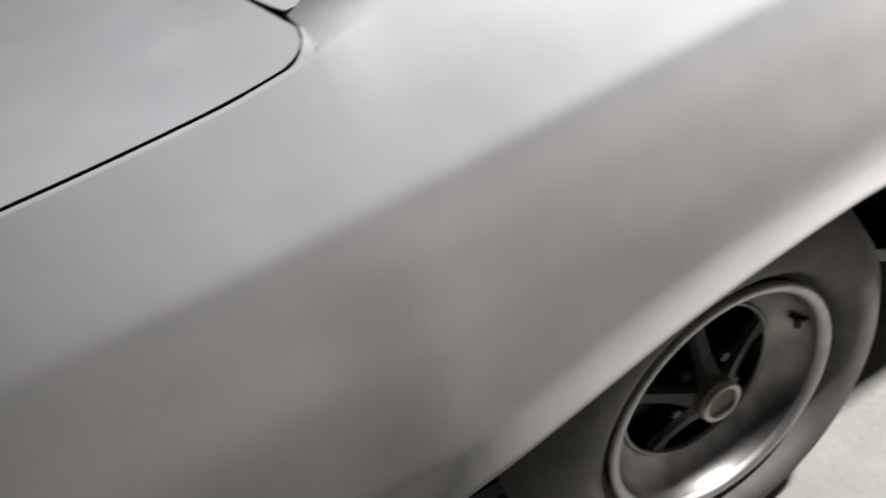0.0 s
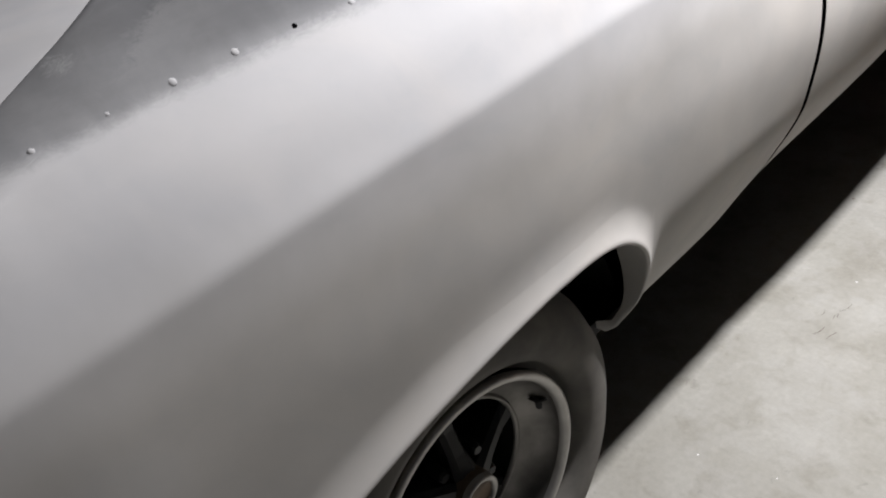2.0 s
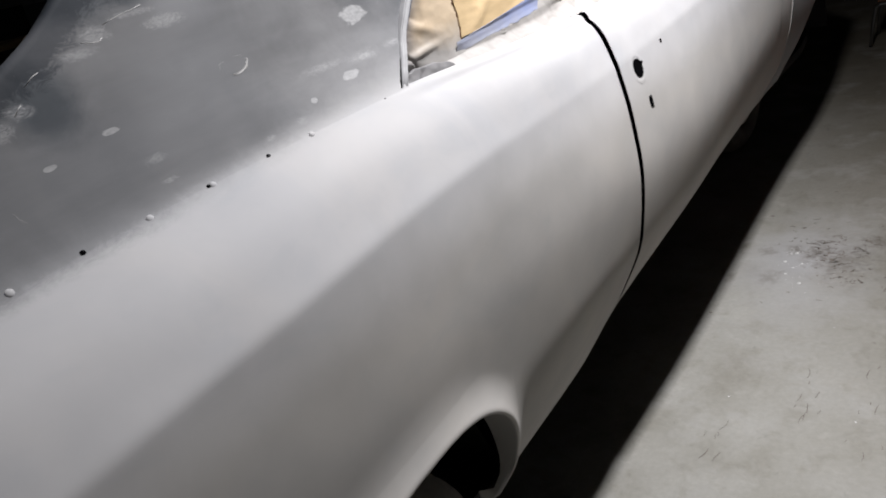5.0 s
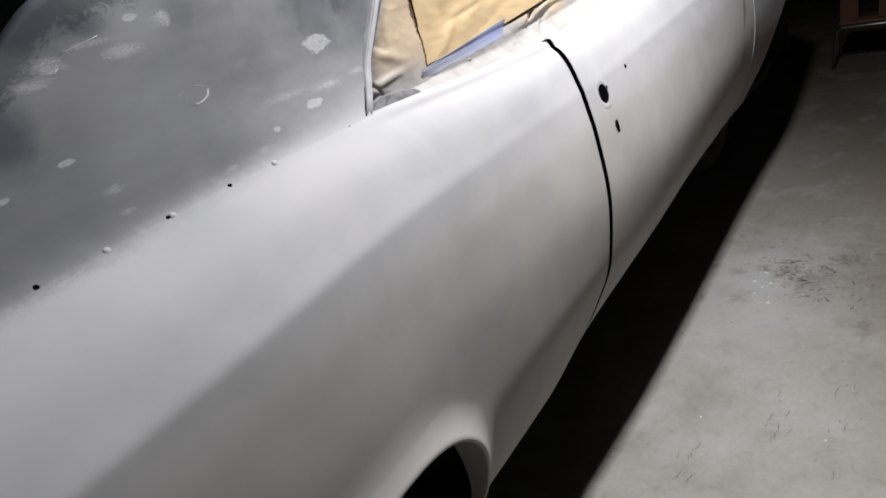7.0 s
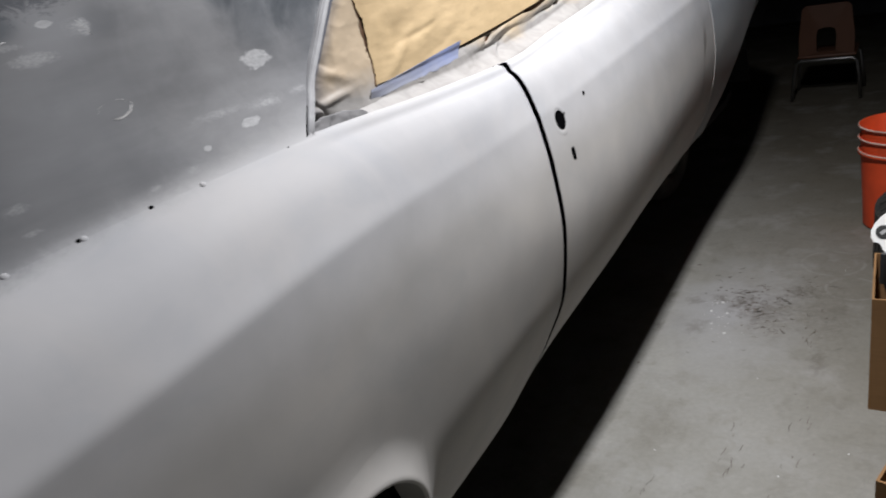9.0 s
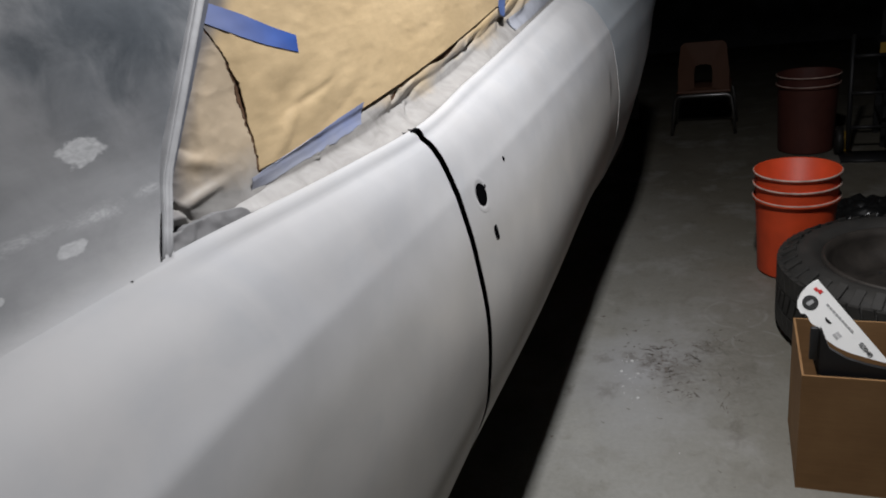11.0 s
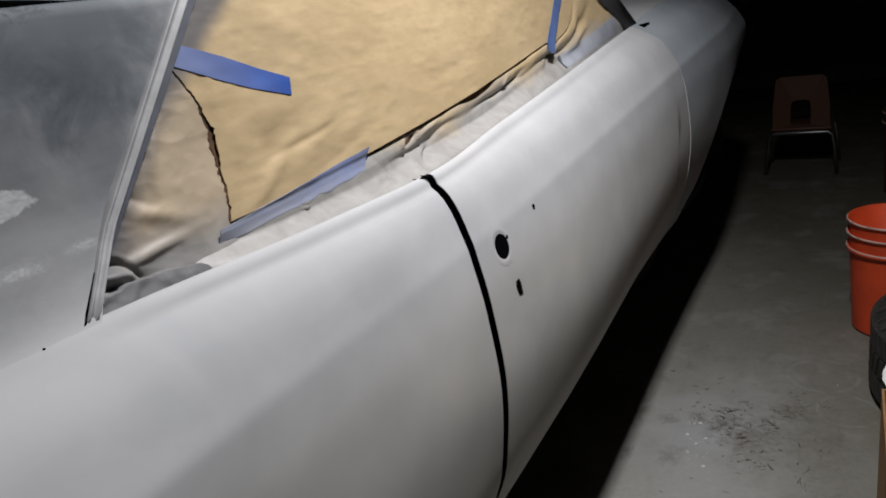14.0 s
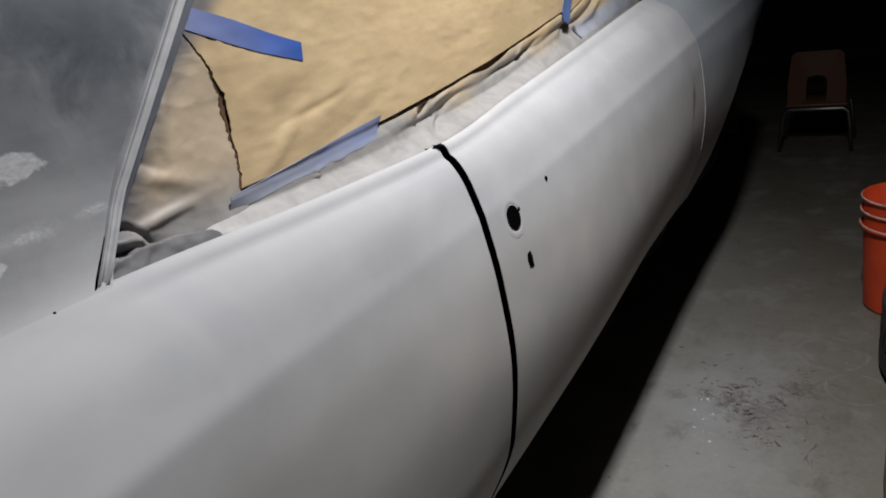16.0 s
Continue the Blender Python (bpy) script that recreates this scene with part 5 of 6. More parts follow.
tape_strip(([(0.685, 1.2705), (0.7626, 1.2425), (0.8093, 1.2230), (0.86, 1.2035)], [(0.675, 1.2475), (0.7365, 1.2215), (0.7891, 1.2014), (0.853, 1.1820)]), "blue masking tape strip across the brown paper", lift=0.0014)
tape_strip(([(0.662, 1.065), (0.742, 1.071), (0.846, 1.079), (0.962, 1.088)], [(0.657, 1.048), (0.757, 1.053), (0.856, 1.055), (0.938, 1.060)]), "dull blue masking tape strip grey with overspray", lift=0.0056, n=48, snug=True)
tape_strip(([(front_edge(z) - 0.0092 + 0.0216 * bead_share(z), z) for z in (1.075, 1.15, 1.22, 1.318)], [(front_edge(z) + 0.0025 + 0.0216 * bead_share(z), z) for z in (1.075, 1.15, 1.22, 1.318)]), "masking tape along the pillar edge, dulled grey by overspray", lift=0.005, n=30, material=TAPE_DULL)
tape_strip(([(1.900, 1.300), (1.812, 1.235), (1.740, 1.182), (1.697, 1.152), (1.689, 1.130)], [(1.945, 1.300), (1.857, 1.232), (1.783, 1.1775), (1.744, 1.147), (1.714, 1.122)]), "narrow blue masking tape strip hanging on the paper", lift=0.008, material=TAPE_WORN)
tape_strip(([(1.753, 1.110), (1.757, 1.084)], [(1.774, 1.112), (1.776, 1.086)]), "short piece of dull blue masking tape by the sill", lift=0.004, n=6, material=TAPE_DULL, snug=True)


tape_strip(([(1.777, 1.112), (2.0166, 1.137), (2.220, 1.161)], [(1.758, 1.082), (1.98, 1.099), (2.26, 1.120)]), "dull blue masking tape along the sill, grey with overspray", lift=0.003, n=40, material=TAPE_PALE, snug=True)


# ---- wheels ----
def wheel(x_out, y, z, sgn=1):
    w = thing("wheel", "five-spoke black wheel with a polished deep lip and dusty tyre", "wheel", "wheels of the car", at=(x_out, y, z))
    w.parent = car
    s = sgn
    R = 0.333
    prof = [(-0.23, 0.210), (-0.245, 0.26), (-0.225, 0.305), (-0.20, R - 0.004), (-0.12, R), (-0.04, R - 0.003), (-0.006, 0.312), (0.016, 0.280), (0.016, 0.245), (0.008, 0.226), (-0.014, 0.217), (-0.026, 0.2085), (-0.020, 0.203)]
    bm = lathe_bm([(s * a, r) for a, r in prof], 96)
    for v in bm.verts:
        v.co.z = max(v.co.z, -0.319)
    part("tyre", bm, RUBBER, w, "dusty black tyre")
    lip = [(-0.016, 0.2005), (-0.006, 0.2060), (0.000, 0.2050), (0.003, 0.2000), (0.002, 0.1935), (-0.004, 0.1885), (-0.014, 0.1865)]
    part("rim_lip", lathe_bm([(s * a, r) for a, r in lip], 72), SATIN, w, "bright rolled lip of the rim")
    rim = [(-0.010, 0.1868), (-0.022, 0.1845), (-0.040, 0.172), (-0.052, 0.155), (-0.060, 0.143)]
    part("rim", lathe_bm([(s * a, r) for a, r in rim], 72), ALU, w, "polished deep rim lip")
    part("spoke_ring", lathe_bm([(s * a, r) for a, r in [(-0.060, 0.143), (-0.056, 0.140), (-0.056, 0.136), (-0.064, 0.134)]], 64), ALU, w)
    part("rim_barrel", lathe_bm([(s * a, r) for a, r in [(-0.062, 0.138), (-0.19, 0.150), (-0.20, 0.02)]], 48), BLACK, w)
    for k in range(5):
        a = 2 * math.pi * k / 5 + 0.3
        bm = bmesh.new()
        secs = []
        for r, wd, dx in ((0.030, 0.022, -0.030), (0.065, 0.016, -0.046), (0.105, 0.015, -0.060), (0.139, 0.024, -0.066)):
            ring = []
            for u, d in ((-wd, -0.030), (-wd, -0.006), (-wd * 0.55, 0.004), (wd * 0.55, 0.004), (wd, -0.006), (wd, -0.030)):
                ring.append(bm.verts.new((s * (dx + d), r * math.cos(a) - u * math.sin(a), r * math.sin(a) + u * math.cos(a))))
            secs.append(ring)
        for r0, r1 in zip(secs, secs[1:]):
            for i in range(6):
                bm.faces.new((r0[i], r0[(i + 1) % 6], r1[(i + 1) % 6], r1[i]))
        bmesh.ops.recalc_face_normals(bm, faces=bm.faces)
        part("spoke", bm, SPOKE, w, smooth=False)
    part("hub_cap", lathe_bm([(s * a, r) for a, r in [(-0.045, 0.037), (-0.018, 0.035), (-0.010, 0.032), (-0.008, 0.027), (-0.012, 0.024), (-0.014, 0.0005)]], 36), BRONZE, w, "bronze hub cap")
    part("cap_ring", lathe_bm([(s * a, r) for a, r in [(-0.016, 0.0355), (-0.007, 0.0345), (-0.004, 0.030), (-0.007, 0.0255), (-0.013, 0.0245)]], 36), SATIN, w, "bright ring of the hub cap")
    for k in range(5):
        a = 2 * math.pi * k / 5 + 0.93
        part("lug_nut", lathe_bm([(s * q, r) for q, r in [(-0.07, 0.011), (-0.045, 0.011), (-0.040, 0.008), (-0.040, 0.0005)]], 6, center=(0, 0.058 * math.cos(a), 0.058 * math.sin(a))), SPOKE, w, smooth=False)
    part("valve_clip", slab_bm([(s * -0.036, 0.160, 0.062), (s * -0.030, 0.166, 0.055), (s * -0.024, 0.180, 0.056), (s * -0.024, 0.180, 0.050), (s * -0.030, 0.169, 0.048), (s * -0.032, 0.170, 0.032), (s * -0.036, 0.165, 0.032), (s * -0.036, 0.163, 0.047), (s * -0.042, 0.154, 0.058)], (s * 0.005, 0, 0)), BLACK, w, "black clip on the rim")
    return w


wheel(-0.125, 0.006, 0.319)
wheel(-0.47, 3.09, 0.319)
wheel(2 * CX + 0.125, 0.006, 0.319, -1)
wheel(2 * CX + 0.47, 3.09, 0.319, -1)


# ---- things beside the car ----
def bucket(at, material, label, rims, height, r_top=0.150, r_base=0.130):
    b = thing("bucket", label, "bucket", "plastic buckets", at=at)
    h0 = height - 0.045 * (rims - 1)
    prof = [(0.004, 0.001), (0.0, r_base - 0.008), (0.006, r_base), (0.010, r_base + 0.0003), (0.10, r_base + 0.25 * (r_top - 0.006 - r_base))]
    prof += [(h0 - 0.026, r_top - 0.0065), (h0 - 0.02, r_top - 0.006), (h0 - 0.018, r_top + 0.003), (h0 - 0.006, r_top + 0.004), (h0 - 0.004, r_top - 0.004)]
    part("outer_bucket", lathe_bm(prof, 56, "z"), material, b)
    part("worn_rim", lathe_bm([(h0 - 0.0075, r_top + 0.0042), (h0 - 0.0055, r_top + 0.0046), (h0 - 0.0035, r_top + 0.001)], 56, "z"), SCUFFED, b, "pale scuffed rim edge")
    for k in range(1, rims):
        z = h0 + 0.045 * k
        prof = [(z - 0.05, r_top - 0.006), (z - 0.016, r_top - 0.0042), (z - 0.010, r_top - 0.0035), (z - 0.008, r_top + 0.003), (z - 0.003, r_top + 0.004), (z, r_top + 0.001), (z - 0.003, r_top - 0.004)]
        if k == rims - 1:
            prof += [(z - 0.30, r_base - 0.006), (z - 0.31, 0.001)]
        part("nested_bucket", lathe_bm(prof, 56, "z"), material, b)
        part("worn_rim", lathe_bm([(z - 0.0045, r_top + 0.0040), (z - 0.0028, r_top + 0.0046), (z - 0.0003, r_top + 0.0020), (z + 0.0004, r_top + 0.0008)], 56, "z"), SCUFFED, b, "pale scuffed rim edge")
    return b


bucket((0.452, 2.79, 0), ORANGE, "stack of bright orange plastic buckets on the concrete", 3, 0.396, 0.144, 0.124)
bucket((0.575, 4.42, 0), ORANGE_OLD, "dusty orange plastic bucket in the dark", 2, 0.425, 0.158, 0.14)


def loose_tyre(at):
    t = thing("spare_wheel", "old treaded tyre on a dull steel rim lying flat", "tyre", at=at)
    R, H = 0.374, 0.258
    prof = [(0.01, 0.235), (0.0, 0.29), (0.012, 0.335), (0.035, R - 0.008), (0.06, R), (H - 0.06, R), (H - 0.035, R - 0.008), (H - 0.01, 0.335), (H, 0.30), (H - 0.003, 0.280), (H - 0.012, 0.262), (H - 0.026, 0.250)]
    part("tyre", lathe_bm(prof, 80, "z"), DUSTY_RUBBER, t, "worn black tyre")
    rim = [(H - 0.028, 0.251), (H - 0.014, 0.249), (H - 0.012, 0.240), (H - 0.04, 0.232), (H - 0.075, 0.222), (H - 0.10, 0.200), (H - 0.115, 0.16), (H - 0.105, 0.12), (H - 0.09, 0.075), (H - 0.098, 0.045), (H - 0.11, 0.001)]
    part("rim", lathe_bm(rim, 64, "z"), RUST, t, "dull brown steel rim")
    for k in range(64):
        a = 2 * math.pi * k / 64
        for row, (z0, z1) in enumerate(((0.028, 0.090), (0.097, 0.160), (0.167, H - 0.028))):
            m = Matrix.Rotation(a + 0.05 * row, 4, "Z")
            bm = box_bm(R - 0.012, -0.0145, z0, R + 0.0035, 0.0145, z1)
            for v in bm.verts:
                v.co.y += (v.co.z - z0) * (0.3 if row % 2 else -0.3)
                v.co = m @ v.co
            part("tread_block", bm, DUSTY_RUBBER, t, smooth=False)
    for k in range(40):
        m = Matrix.Rotation(2 * math.pi * (k + 0.5) / 40, 4, "Z")
        bm = box_bm(0.322, -0.014, H - 0.034, 0.368, 0.014, H - 0.012, 0.003)
        for v in bm.verts:
            v.co.z += 0.016 * (0.345 - v.co.x) / 0.023 + (0.004 if k % 2 else 0.0)
            v.co = m @ v.co
        part("shoulder_lug", bm, DUSTY_RUBBER, t, smooth=False)
    for k in range(5):
        a = 2 * math.pi * k / 5
        part("lug_hole", lathe_bm([(H - 0.0945, 0.0005), (H - 0.0935, 0.012)], 12, "z", center=(0.085 * math.cos(a), 0.085 * math.sin(a), 0)), BLACK, t)
    return t


loose_tyre((0.760, 2.36, 0))


def carton(at, turn, w, d, h, label, t=0.005):
    c = thing("cardboard_box", label, "cardboard box", "cardboard boxes", at=at, turn=turn)
    part("base", box_bm(t, t, 0.001, w - t, d - t, 0.006), CARD, c, smooth=False)
    part("front_wall", box_bm(0, 0, 0, w, t, h), CARD, c, smooth=False)
    part("rear_wall", box_bm(0, d - t, 0, w, d, h), CARD, c, smooth=False)
    part("side_wall", box_bm(0, t, 0, t, d - t, h), CARD, c, smooth=False)
    part("side_wall", box_bm(w - t, t, 0, w, d - t, h), CARD, c, smooth=False)
    return c


big = carton((0.412, 1.530, 0), 1.5, 0.42, 0.27, 0.312, "open brown cardboard box holding sanding supplies")
for k in range(5):
    part("print_bar", box_bm(0.245 + 0.024 * k, -0.0008, 0.268, 0.257 + 0.024 * k, 0.0, 0.282), CARD_INK, big, smooth=False)
part("inner_flap", slab_bm([(0.24, 0.262, 0.30), (0.40, 0.262, 0.30), (0.40, 0.12, 0.235), (0.27, 0.10, 0.225)], (0, 0, -0.004)), CARD, big, "folded-in brown flap", smooth=False)
small = carton((0.447, 0.985, 0), -15, 0.36, 0.265, 0.225, "smaller open brown cardboard box on the concrete")


def sanding_card():
    """A white half-round card standing in the box."""
    card = thing("sanding_sheet_card", "white half-round packaging card with black and red print", "packaging")
    O, E = Vector((0.4424, 1.650, 0.4912)), Vector((0.5846, 1.565, 0.3372))
    u = (E - O).normalized()
    n = Vector((0, -1, 0.55)).normalized()
    v = n.cross(u).normalized()
    v = v if v.x < 0 else -v
    L = (E - O).length
    out = [(0.0, 0.0)] + [(L * a, L * b) for a, b in ((-0.01, 0.05), (-0.005, 0.12), (0.015, 0.20), (0.055, 0.277), (0.105, 0.318), (0.17, 0.330), (0.20, 0.300), (0.235, 0.297), (0.28, 0.312), (0.32, 0.31), (0.34, 0.295), (0.37, 0.31), (0.44, 0.314), (0.53, 0.298), (0.61, 0.276), (0.69, 0.235), (0.76, 0.19), (0.85, 0.12), (0.94, 0.05))] + [(L, 0.0)]

    def at(a, b, lift=0.0):
        return O + u * a + v * b + n * lift
    part("card", slab_bm([at(a, b) for a, b in out], (0, 0.004, 0)), WHITE_CARD, card, smooth=False)

    def disc(name, a, b, ra, rb, material, k=21, span=2 * math.pi):
        part(name, slab_bm([at(L * a + ra * math.cos(i * span / k), L * b + rb * math.sin(i * span / k), 0.0012) for i in range(k)], (0, 0.001, 0)), material, card, smooth=False)

    def bar(name, a, b, w, h, material):
        part(name, slab_bm([at(L * a + p, L * b + q, 0.0012) for p, q in ((0, 0), (w, 0), (w, h), (0, h))], (0, 0.001, 0)), material, card, smooth=False)
    disc("black_badge", 0.136, 0.195, 0.0165, 0.0165, INK)
    part("badge_mark", slab_bm([at(L * 0.136 + p, L * 0.195 + q, 0.0026) for p, q in ((-0.004, -0.007), (0.004, -0.008), (0.004, 0.007), (-0.004, 0.008))], (0, 0.001, 0)), GREY_INK, card, smooth=False)
    bar("red_mark", 0.045, 0.055, 0.008, 0.007, RED_INK)
    bar("red_mark", 0.085, 0.035, 0.008, 0.009, RED_INK)
    disc("cut_out", 0.366, 0.165, 0.009, 0.0065, INK, 12, math.pi)
    for k in range(9):
        bar("print_bar", 0.235 + 0.040 * k, 0.062 + 0.012 * (8 - k) / 8, 0.0065, 0.0045, GREY_INK)
    for k in range(6):
        bar("print_bar", 0.50 + 0.022 * (k % 3), 0.17 + 0.035 * (k // 3), 0.003, 0.006, PALE_INK)
    cu = bpy.data.curves.new("number_print", "FONT")
    cu.body = "02040"
    cu.size = 0.0140
    cu.extrude = 0.0004
    cu.materials.append(INK)
    tx = new("number_print", cu)
    m = Matrix((u, -v, -u.cross(v))).transposed()
    tx.matrix_world = Matrix.Translation(at(0.158, 0.024, 0.0016)) @ m.to_4x4()
    tx.parent = card


sanding_card()


def pad():
    p = thing("sanding_pad", "black curved rubber sanding pad standing in the cardboard box", "sanding pad")
    prof = [(0.432, 0.40), (0.434, 0.34), (0.445, 0.300), (0.50, 0.285), (0.575, 0.285), (0.582, 0.330), (0.54, 0.338), (0.50, 0.350), (0.465, 0.372), (0.447, 0.42)]
    part("pad_body", slab_bm([(x, 1.552, z) for x, z in prof], (0, 0.010, 0)), DARK, p, smooth=False)
    part("clip", box_bm(0.425, 1.545, 0.345, 0.443, 1.556, 0.425, 0.003), DARK, p)


pad()


def school_chair(at):
    c = thing("school_chair", "small tan plastic school chair with chromed tube legs", "chair", at=at)
    bm = bmesh.new()
    outer = [(-0.150, 0.27), (-0.150, 0.40), (-0.132, 0.56), (-0.110, 0.580), (0.110, 0.580), (0.132, 0.56), (0.150, 0.40), (0.150, 0.27)]
    inner = [(-0.052, 0.30), (-0.054, 0.40), (-0.046, 0.435), (-0.02, 0.445), (0.02, 0.445), (0.046, 0.435), (0.054, 0.40), (0.052, 0.30)]
    edges = []
    for lp in (outer, inner):
        vs = [bm.verts.new((x, -0.02 + 0.10 * (0.58 - z) * 0.4 + 0.6 * x * x, z)) for x, z in lp]
        edges += [bm.edges.new((a, b)) for a, b in zip(vs, vs[1:] + vs[:1])]
    bmesh.ops.triangle_fill(bm, use_beauty=True, use_dissolve=False, edges=edges)
    r = bmesh.ops.extrude_face_region(bm, geom=list(bm.faces))
    for v in r["geom"]:
        if isinstance(v, bmesh.types.BMVert):
            v.co.y += 0.010
    bmesh.ops.recalc_face_normals(bm, faces=bm.faces)
    part("backrest", bm, TAN, c, smooth=False)
    part("seat", box_bm(-0.160, 0.0, 0.262, 0.160, 0.33, 0.280, 0.006), TAN, c)
    for y in (-0.01, 0.30):
        pts = [(-0.190, y, 0.006), (-0.178, y, 0.15), (-0.165, y, 0.235), (-0.140, y, 0.252), (0.140, y, 0.252), (0.165, y, 0.235), (0.178, y, 0.15), (0.190, y, 0.006)]
        part("leg_frame", tube_bm(pts, 0.0105, 10), CHROME, c, "chromed tube leg frame")
    return c


school_chair((0.012, 4.80, 0))


def clutter():
    # made-up dark frame in place of a dim machine of unknown kind
    machine = thing("machine_stand_in", "dark frame standing in for an unidentified machine among the clutter", "hand truck", at=(0.86, 4.25, 0))
    for x in (-0.09, 0.09):
        part("rail", tube_bm([(x, 0, 0.04), (x, 0.05, 0.30), (x, 0.08, 0.62)], 0.012, 8), DARK, machine)
    for z in (0.15, 0.33, 0.52):
        part("crossbar", tube_bm([(-0.09, 0.02, z), (0.09, 0.02, z)], 0.010, 8), DARK, machine)
    part("toe_plate", box_bm(-0.13, -0.12, 0.0, 0.13, 0.05, 0.012), DARK, machine)
    for x in (-0.13, 0.13):
        part("wheel", lathe_bm([(x - 0.018, 0.03), (x - 0.018, 0.075), (x + 0.018, 0.075), (x + 0.018, 0.03)], 28, closed=True, center=(0, 0.05, 0.075)), OLD_RUBBER, machine)
    tagged(part("yellow_case", box_bm(0.72, 4.30, 0.0, 0.79, 4.40, 0.10, 0.006), YELLOW), "small yellow plastic case on the floor", "case")
    shelf = thing("shelf_rack", "low dark steel shelf rack with yellow edge labels", "shelf", at=(1.10, 4.40, 0))
    for x in (-0.16, 0.46):
        for y in (0.0, 0.3):
            part("post", box_bm(x, y, 0, x + 0.03, y + 0.03, 0.68), DARK, shelf, smooth=False)
    for z in (0.14, 0.30, 0.53):
        part("shelf_board", box_bm(-0.20 if z > 0.5 else -0.16, 0.0, z, 0.49, 0.33, z + 0.02), DARK, shelf, smooth=False)
    part("yellow_edge", box_bm(-0.20, -0.006, 0.500, 0.06, 0.0, 0.560), YELLOW, shelf, smooth=False)
    part("yellow_edge", box_bm(-0.10, -0.006, 0.300, 0.14, 0.0, 0.335), YELLOW, shelf, smooth=False)
    jar = thing("jar", "pale jar with a red lid on the rack", "jar", at=(1.02, 4.50, 0.55))
    part("jar_body", lathe_bm([(0, 0.001), (0, 0.032), (0.07, 0.034), (0.085, 0.026), (0.09, 0.001)], 20, "z"), GREY_INK, jar)
    part("lid", lathe_bm([(0.088, 0.028), (0.108, 0.028), (0.109, 0.001)], 20, "z"), RED_INK, jar)

    heap = []
    for i in range(60):
        a = 2 * math.pi * i / 60
        row = []
        for j in range(16):
            f = j / 15
            w = noise.noise((math.cos(a) * 1.6, math.sin(a) * 1.6, 4.0))
            r = (0.20 + 0.09 * w) * (1 - f) + 0.003
            x, y = 0.80 + r * math.cos(a), 3.36 + 0.8 * r * math.sin(a)
            z = 0.055 * math.sqrt(f) + 0.05 * (f > 0) * abs(noise.noise((x * 17, y * 17, 2.0))) + 0.025 * (f > 0) * abs(noise.noise((x * 45, y * 45, 6.0)))
            row.append((x, y, z))
        heap.append(row)
    heap.append(heap[0])
    tagged(grid("plastic_bag", heap, BAG), "crumpled black plastic bag on the concrete by the buckets", "plastic bag")
    t = thing("dark_tyre", "dark worn tyre lying in the shadow behind the spare wheel", "tyre", at=(1.22, 3.25, 0))
    part("tyre", lathe_bm([(0.01, 0.19), (0.0, 0.25), (0.03, 0.30), (0.10, 0.31), (0.17, 0.30), (0.20, 0.25), (0.19, 0.19)], 48, "z", closed=True), OLD_RUBBER, t)
    t = thing("dark_tyre", "dark worn tyre stacked on another in the shadow", "tyre", at=(1.23, 3.26, 0.20))
    part("tyre", lathe_bm([(0.01, 0.19), (0.0, 0.25), (0.03, 0.30), (0.10, 0.31), (0.17, 0.30), (0.20, 0.25), (0.19, 0.19)], 48, "z", closed=True), OLD_RUBBER, t)


clutter()


def debris():
    """Crumbs of old filler swept together on the floor."""
    rnd = random.Random(5)
    verts, faces = [], []
    chips = ((-0.062, 1.966, 0.0055), (-0.011, 1.959, 0.0060), (-0.044, 1.884, 0.0050), (0.006, 1.831, 0.0048), (-0.038, 2.031, 0.0060), (-0.054, 2.026, 0.0045), (-0.030, 1.93, 0.004))
    for k in range(60):
        if k < len(chips):
            x, y, s = chips[k]
        elif k < 42:
            cx, cy = chips[rnd.randrange(len(chips))][:2]
            x, y, s = cx + rnd.gauss(0, 0.022), cy + rnd.gauss(0, 0.035), rnd.uniform(0.0008, 0.0022)
        else:
            x, y, s = rnd.uniform(-0.15, 0.8), rnd.uniform(0.3, 3.2), rnd.uniform(0.001, 0.003)
        b = len(verts)
        verts += [(x + s * math.cos(a) * rnd.uniform(0.6, 1.3), y + s * math.sin(a) * rnd.uniform(0.6, 1.6), 0.0004) for a in (0, 1.57, 3.14, 4.71)] + [(x, y, s * rnd.uniform(0.3, 0.6))]
        faces += [(b, b + 1, b + 4), (b + 1, b + 2, b + 4), (b + 2, b + 3, b + 4), (b + 3, b, b + 4)]
    return mesh_object("floor_crumbs", verts, faces, FILLER, smooth=False)


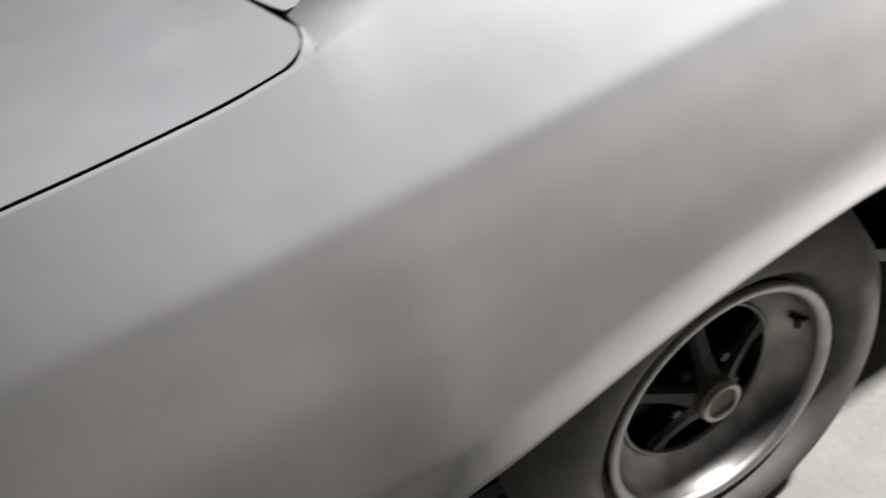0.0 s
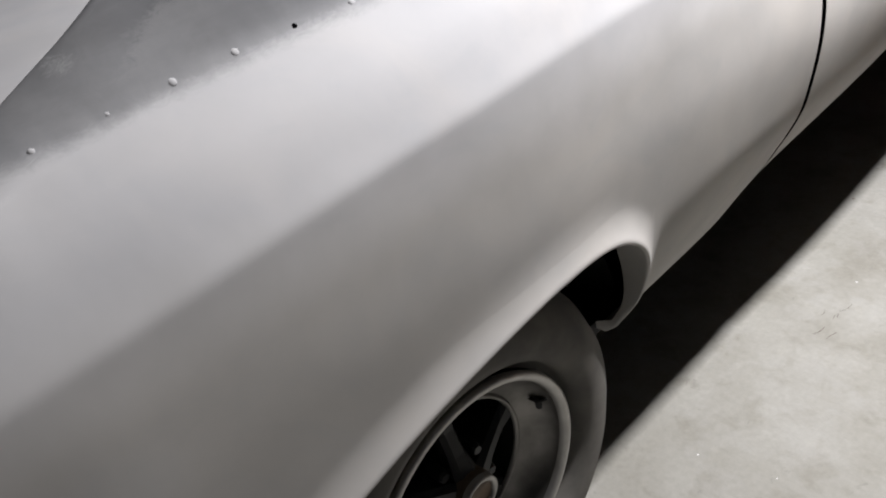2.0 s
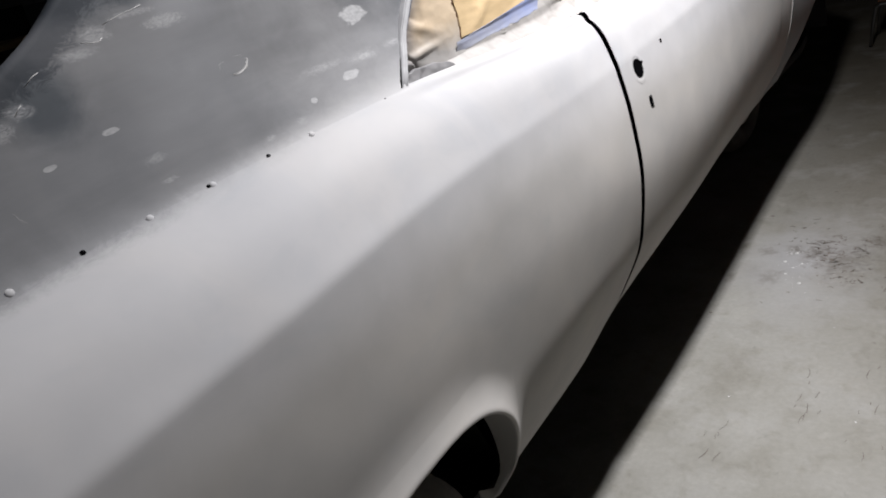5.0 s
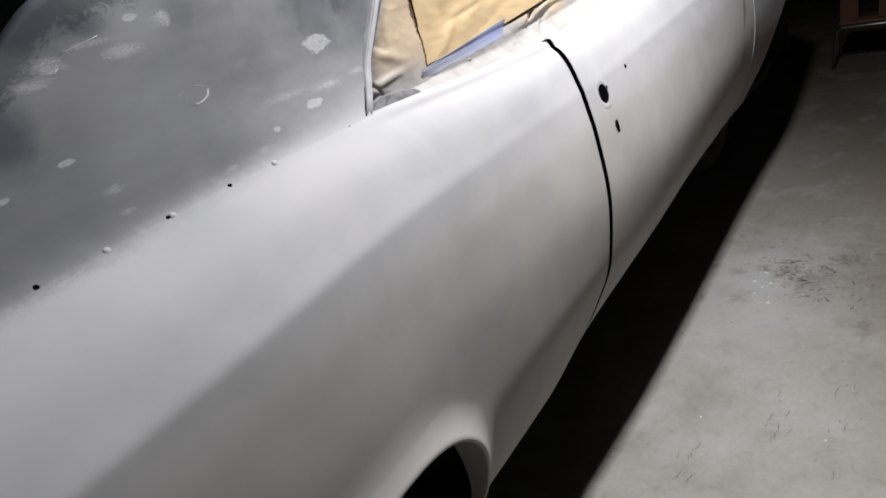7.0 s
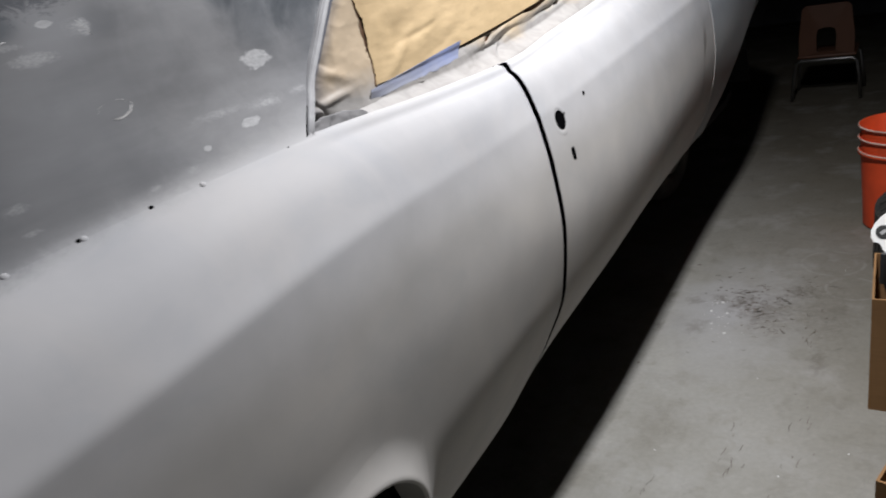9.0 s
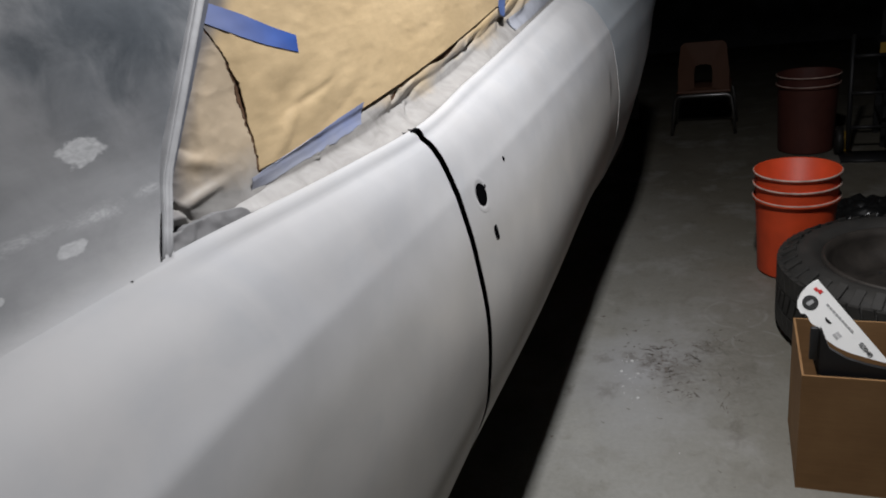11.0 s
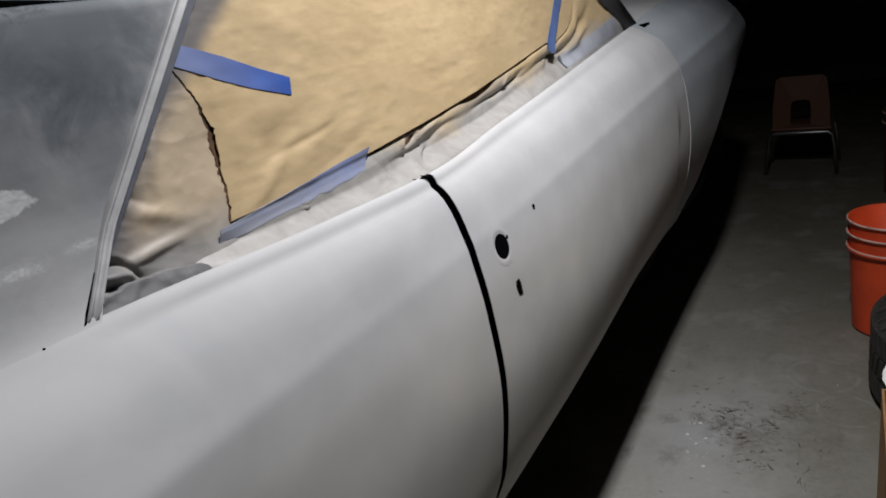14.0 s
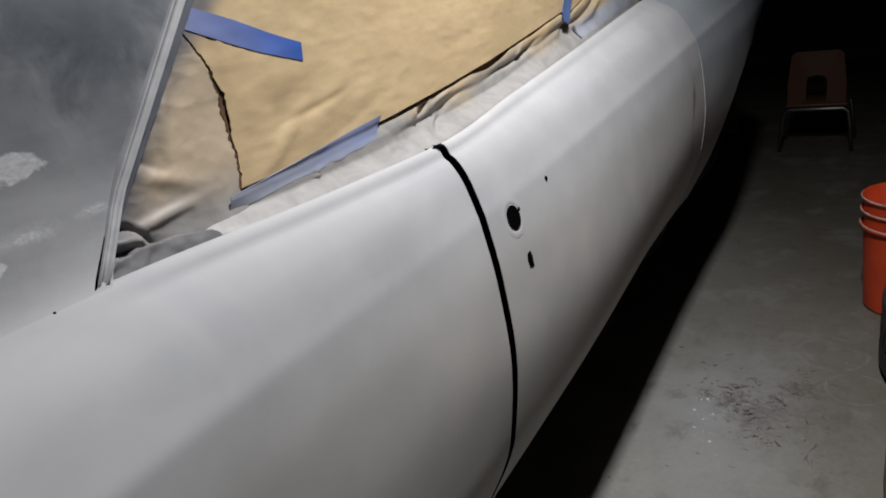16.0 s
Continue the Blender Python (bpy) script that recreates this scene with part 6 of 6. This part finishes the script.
def scuffs():
    """Thin dark rubber and rust marks on the concrete."""
    rnd = random.Random(11)
    verts, faces = [], []

    def stroke(x, y, a, length, width, bend):
        n = 7
        base = len(verts)
        for i in range(n):
            t = i / (n - 1) - 0.5
            aa = a + bend * t
            px_, py_ = x + length * t * math.cos(aa), y + length * t * math.sin(aa)
            w = width * (1 - (2 * t) ** 2) * rnd.uniform(0.5, 1.2) + 0.0004
            nx, ny = -math.sin(aa), math.cos(aa)
            verts.append((px_ + nx * w, py_ + ny * w, 0.0006))
            verts.append((px_ - nx * w, py_ - ny * w, 0.0006))
        for i in range(n - 1):
            k = base + 2 * i
            faces.append((k, k + 1, k + 3, k + 2))
    for cx, cy, m in ((-0.032, 2.22, 6), (0.044, 2.155, 16), (0.03, 2.07, 26), (0.08, 2.01, 30), (0.10, 1.90, 14), (0.14, 2.05, 16), (0.18, 2.14, 12), (0.197, 2.20, 10), (0.271, 2.22, 5), (0.25, 2.01, 6), (0.148, 1.89, 8), (-0.05, 2.09, 8)):
        turn_ = rnd.uniform(-0.6, 0.9)
        for k in range(m):
            stroke(cx + rnd.gauss(0, 0.022), cy + rnd.gauss(0, 0.030), turn_ + rnd.gauss(0.0, 0.7), rnd.uniform(0.008, 0.030), rnd.uniform(0.0006, 0.0026), rnd.uniform(-2.2, 2.2))
    stroke(-0.18, 2.315, 0.2, 0.020, 0.006, 0.0)
    stroke(-0.197, 1.604, 0.9, 0.010, 0.004, 0.0)
    for k in range(26):
        stroke(rnd.uniform(-0.1, 0.55), rnd.uniform(1.2, 3.1), rnd.gauss(0.0, 0.8), rnd.uniform(0.006, 0.022), rnd.uniform(0.0004, 0.0014), rnd.uniform(-1, 1))
    for cx, cy, m in ((0.145, 1.25, 9), (0.25, 1.79, 8), (0.285, 1.20, 6), (-0.03, 1.06, 6), (0.30, 1.40, 5)):
        for k in range(m):
            stroke(cx + rnd.gauss(0, 0.02), cy + rnd.gauss(0, 0.06), 1.5 + rnd.gauss(0, 0.2), rnd.uniform(0.010, 0.045), rnd.uniform(0.0002, 0.0008), rnd.uniform(-0.4, 0.4))
    return mesh_object("floor_scuffs", verts, faces, SCUFF, smooth=False)


SCUFF = plain("rubber_scuff", (0.150, 0.128, 0.108), 0.8, 0, 0.45, 60)
tagged(scuffs(), "short dark rubber scuffs and rust marks on the concrete", "floor marks", kind="stuff")
tagged(debris(), "scattered pale crumbs of filler on the concrete", "debris", kind="stuff")
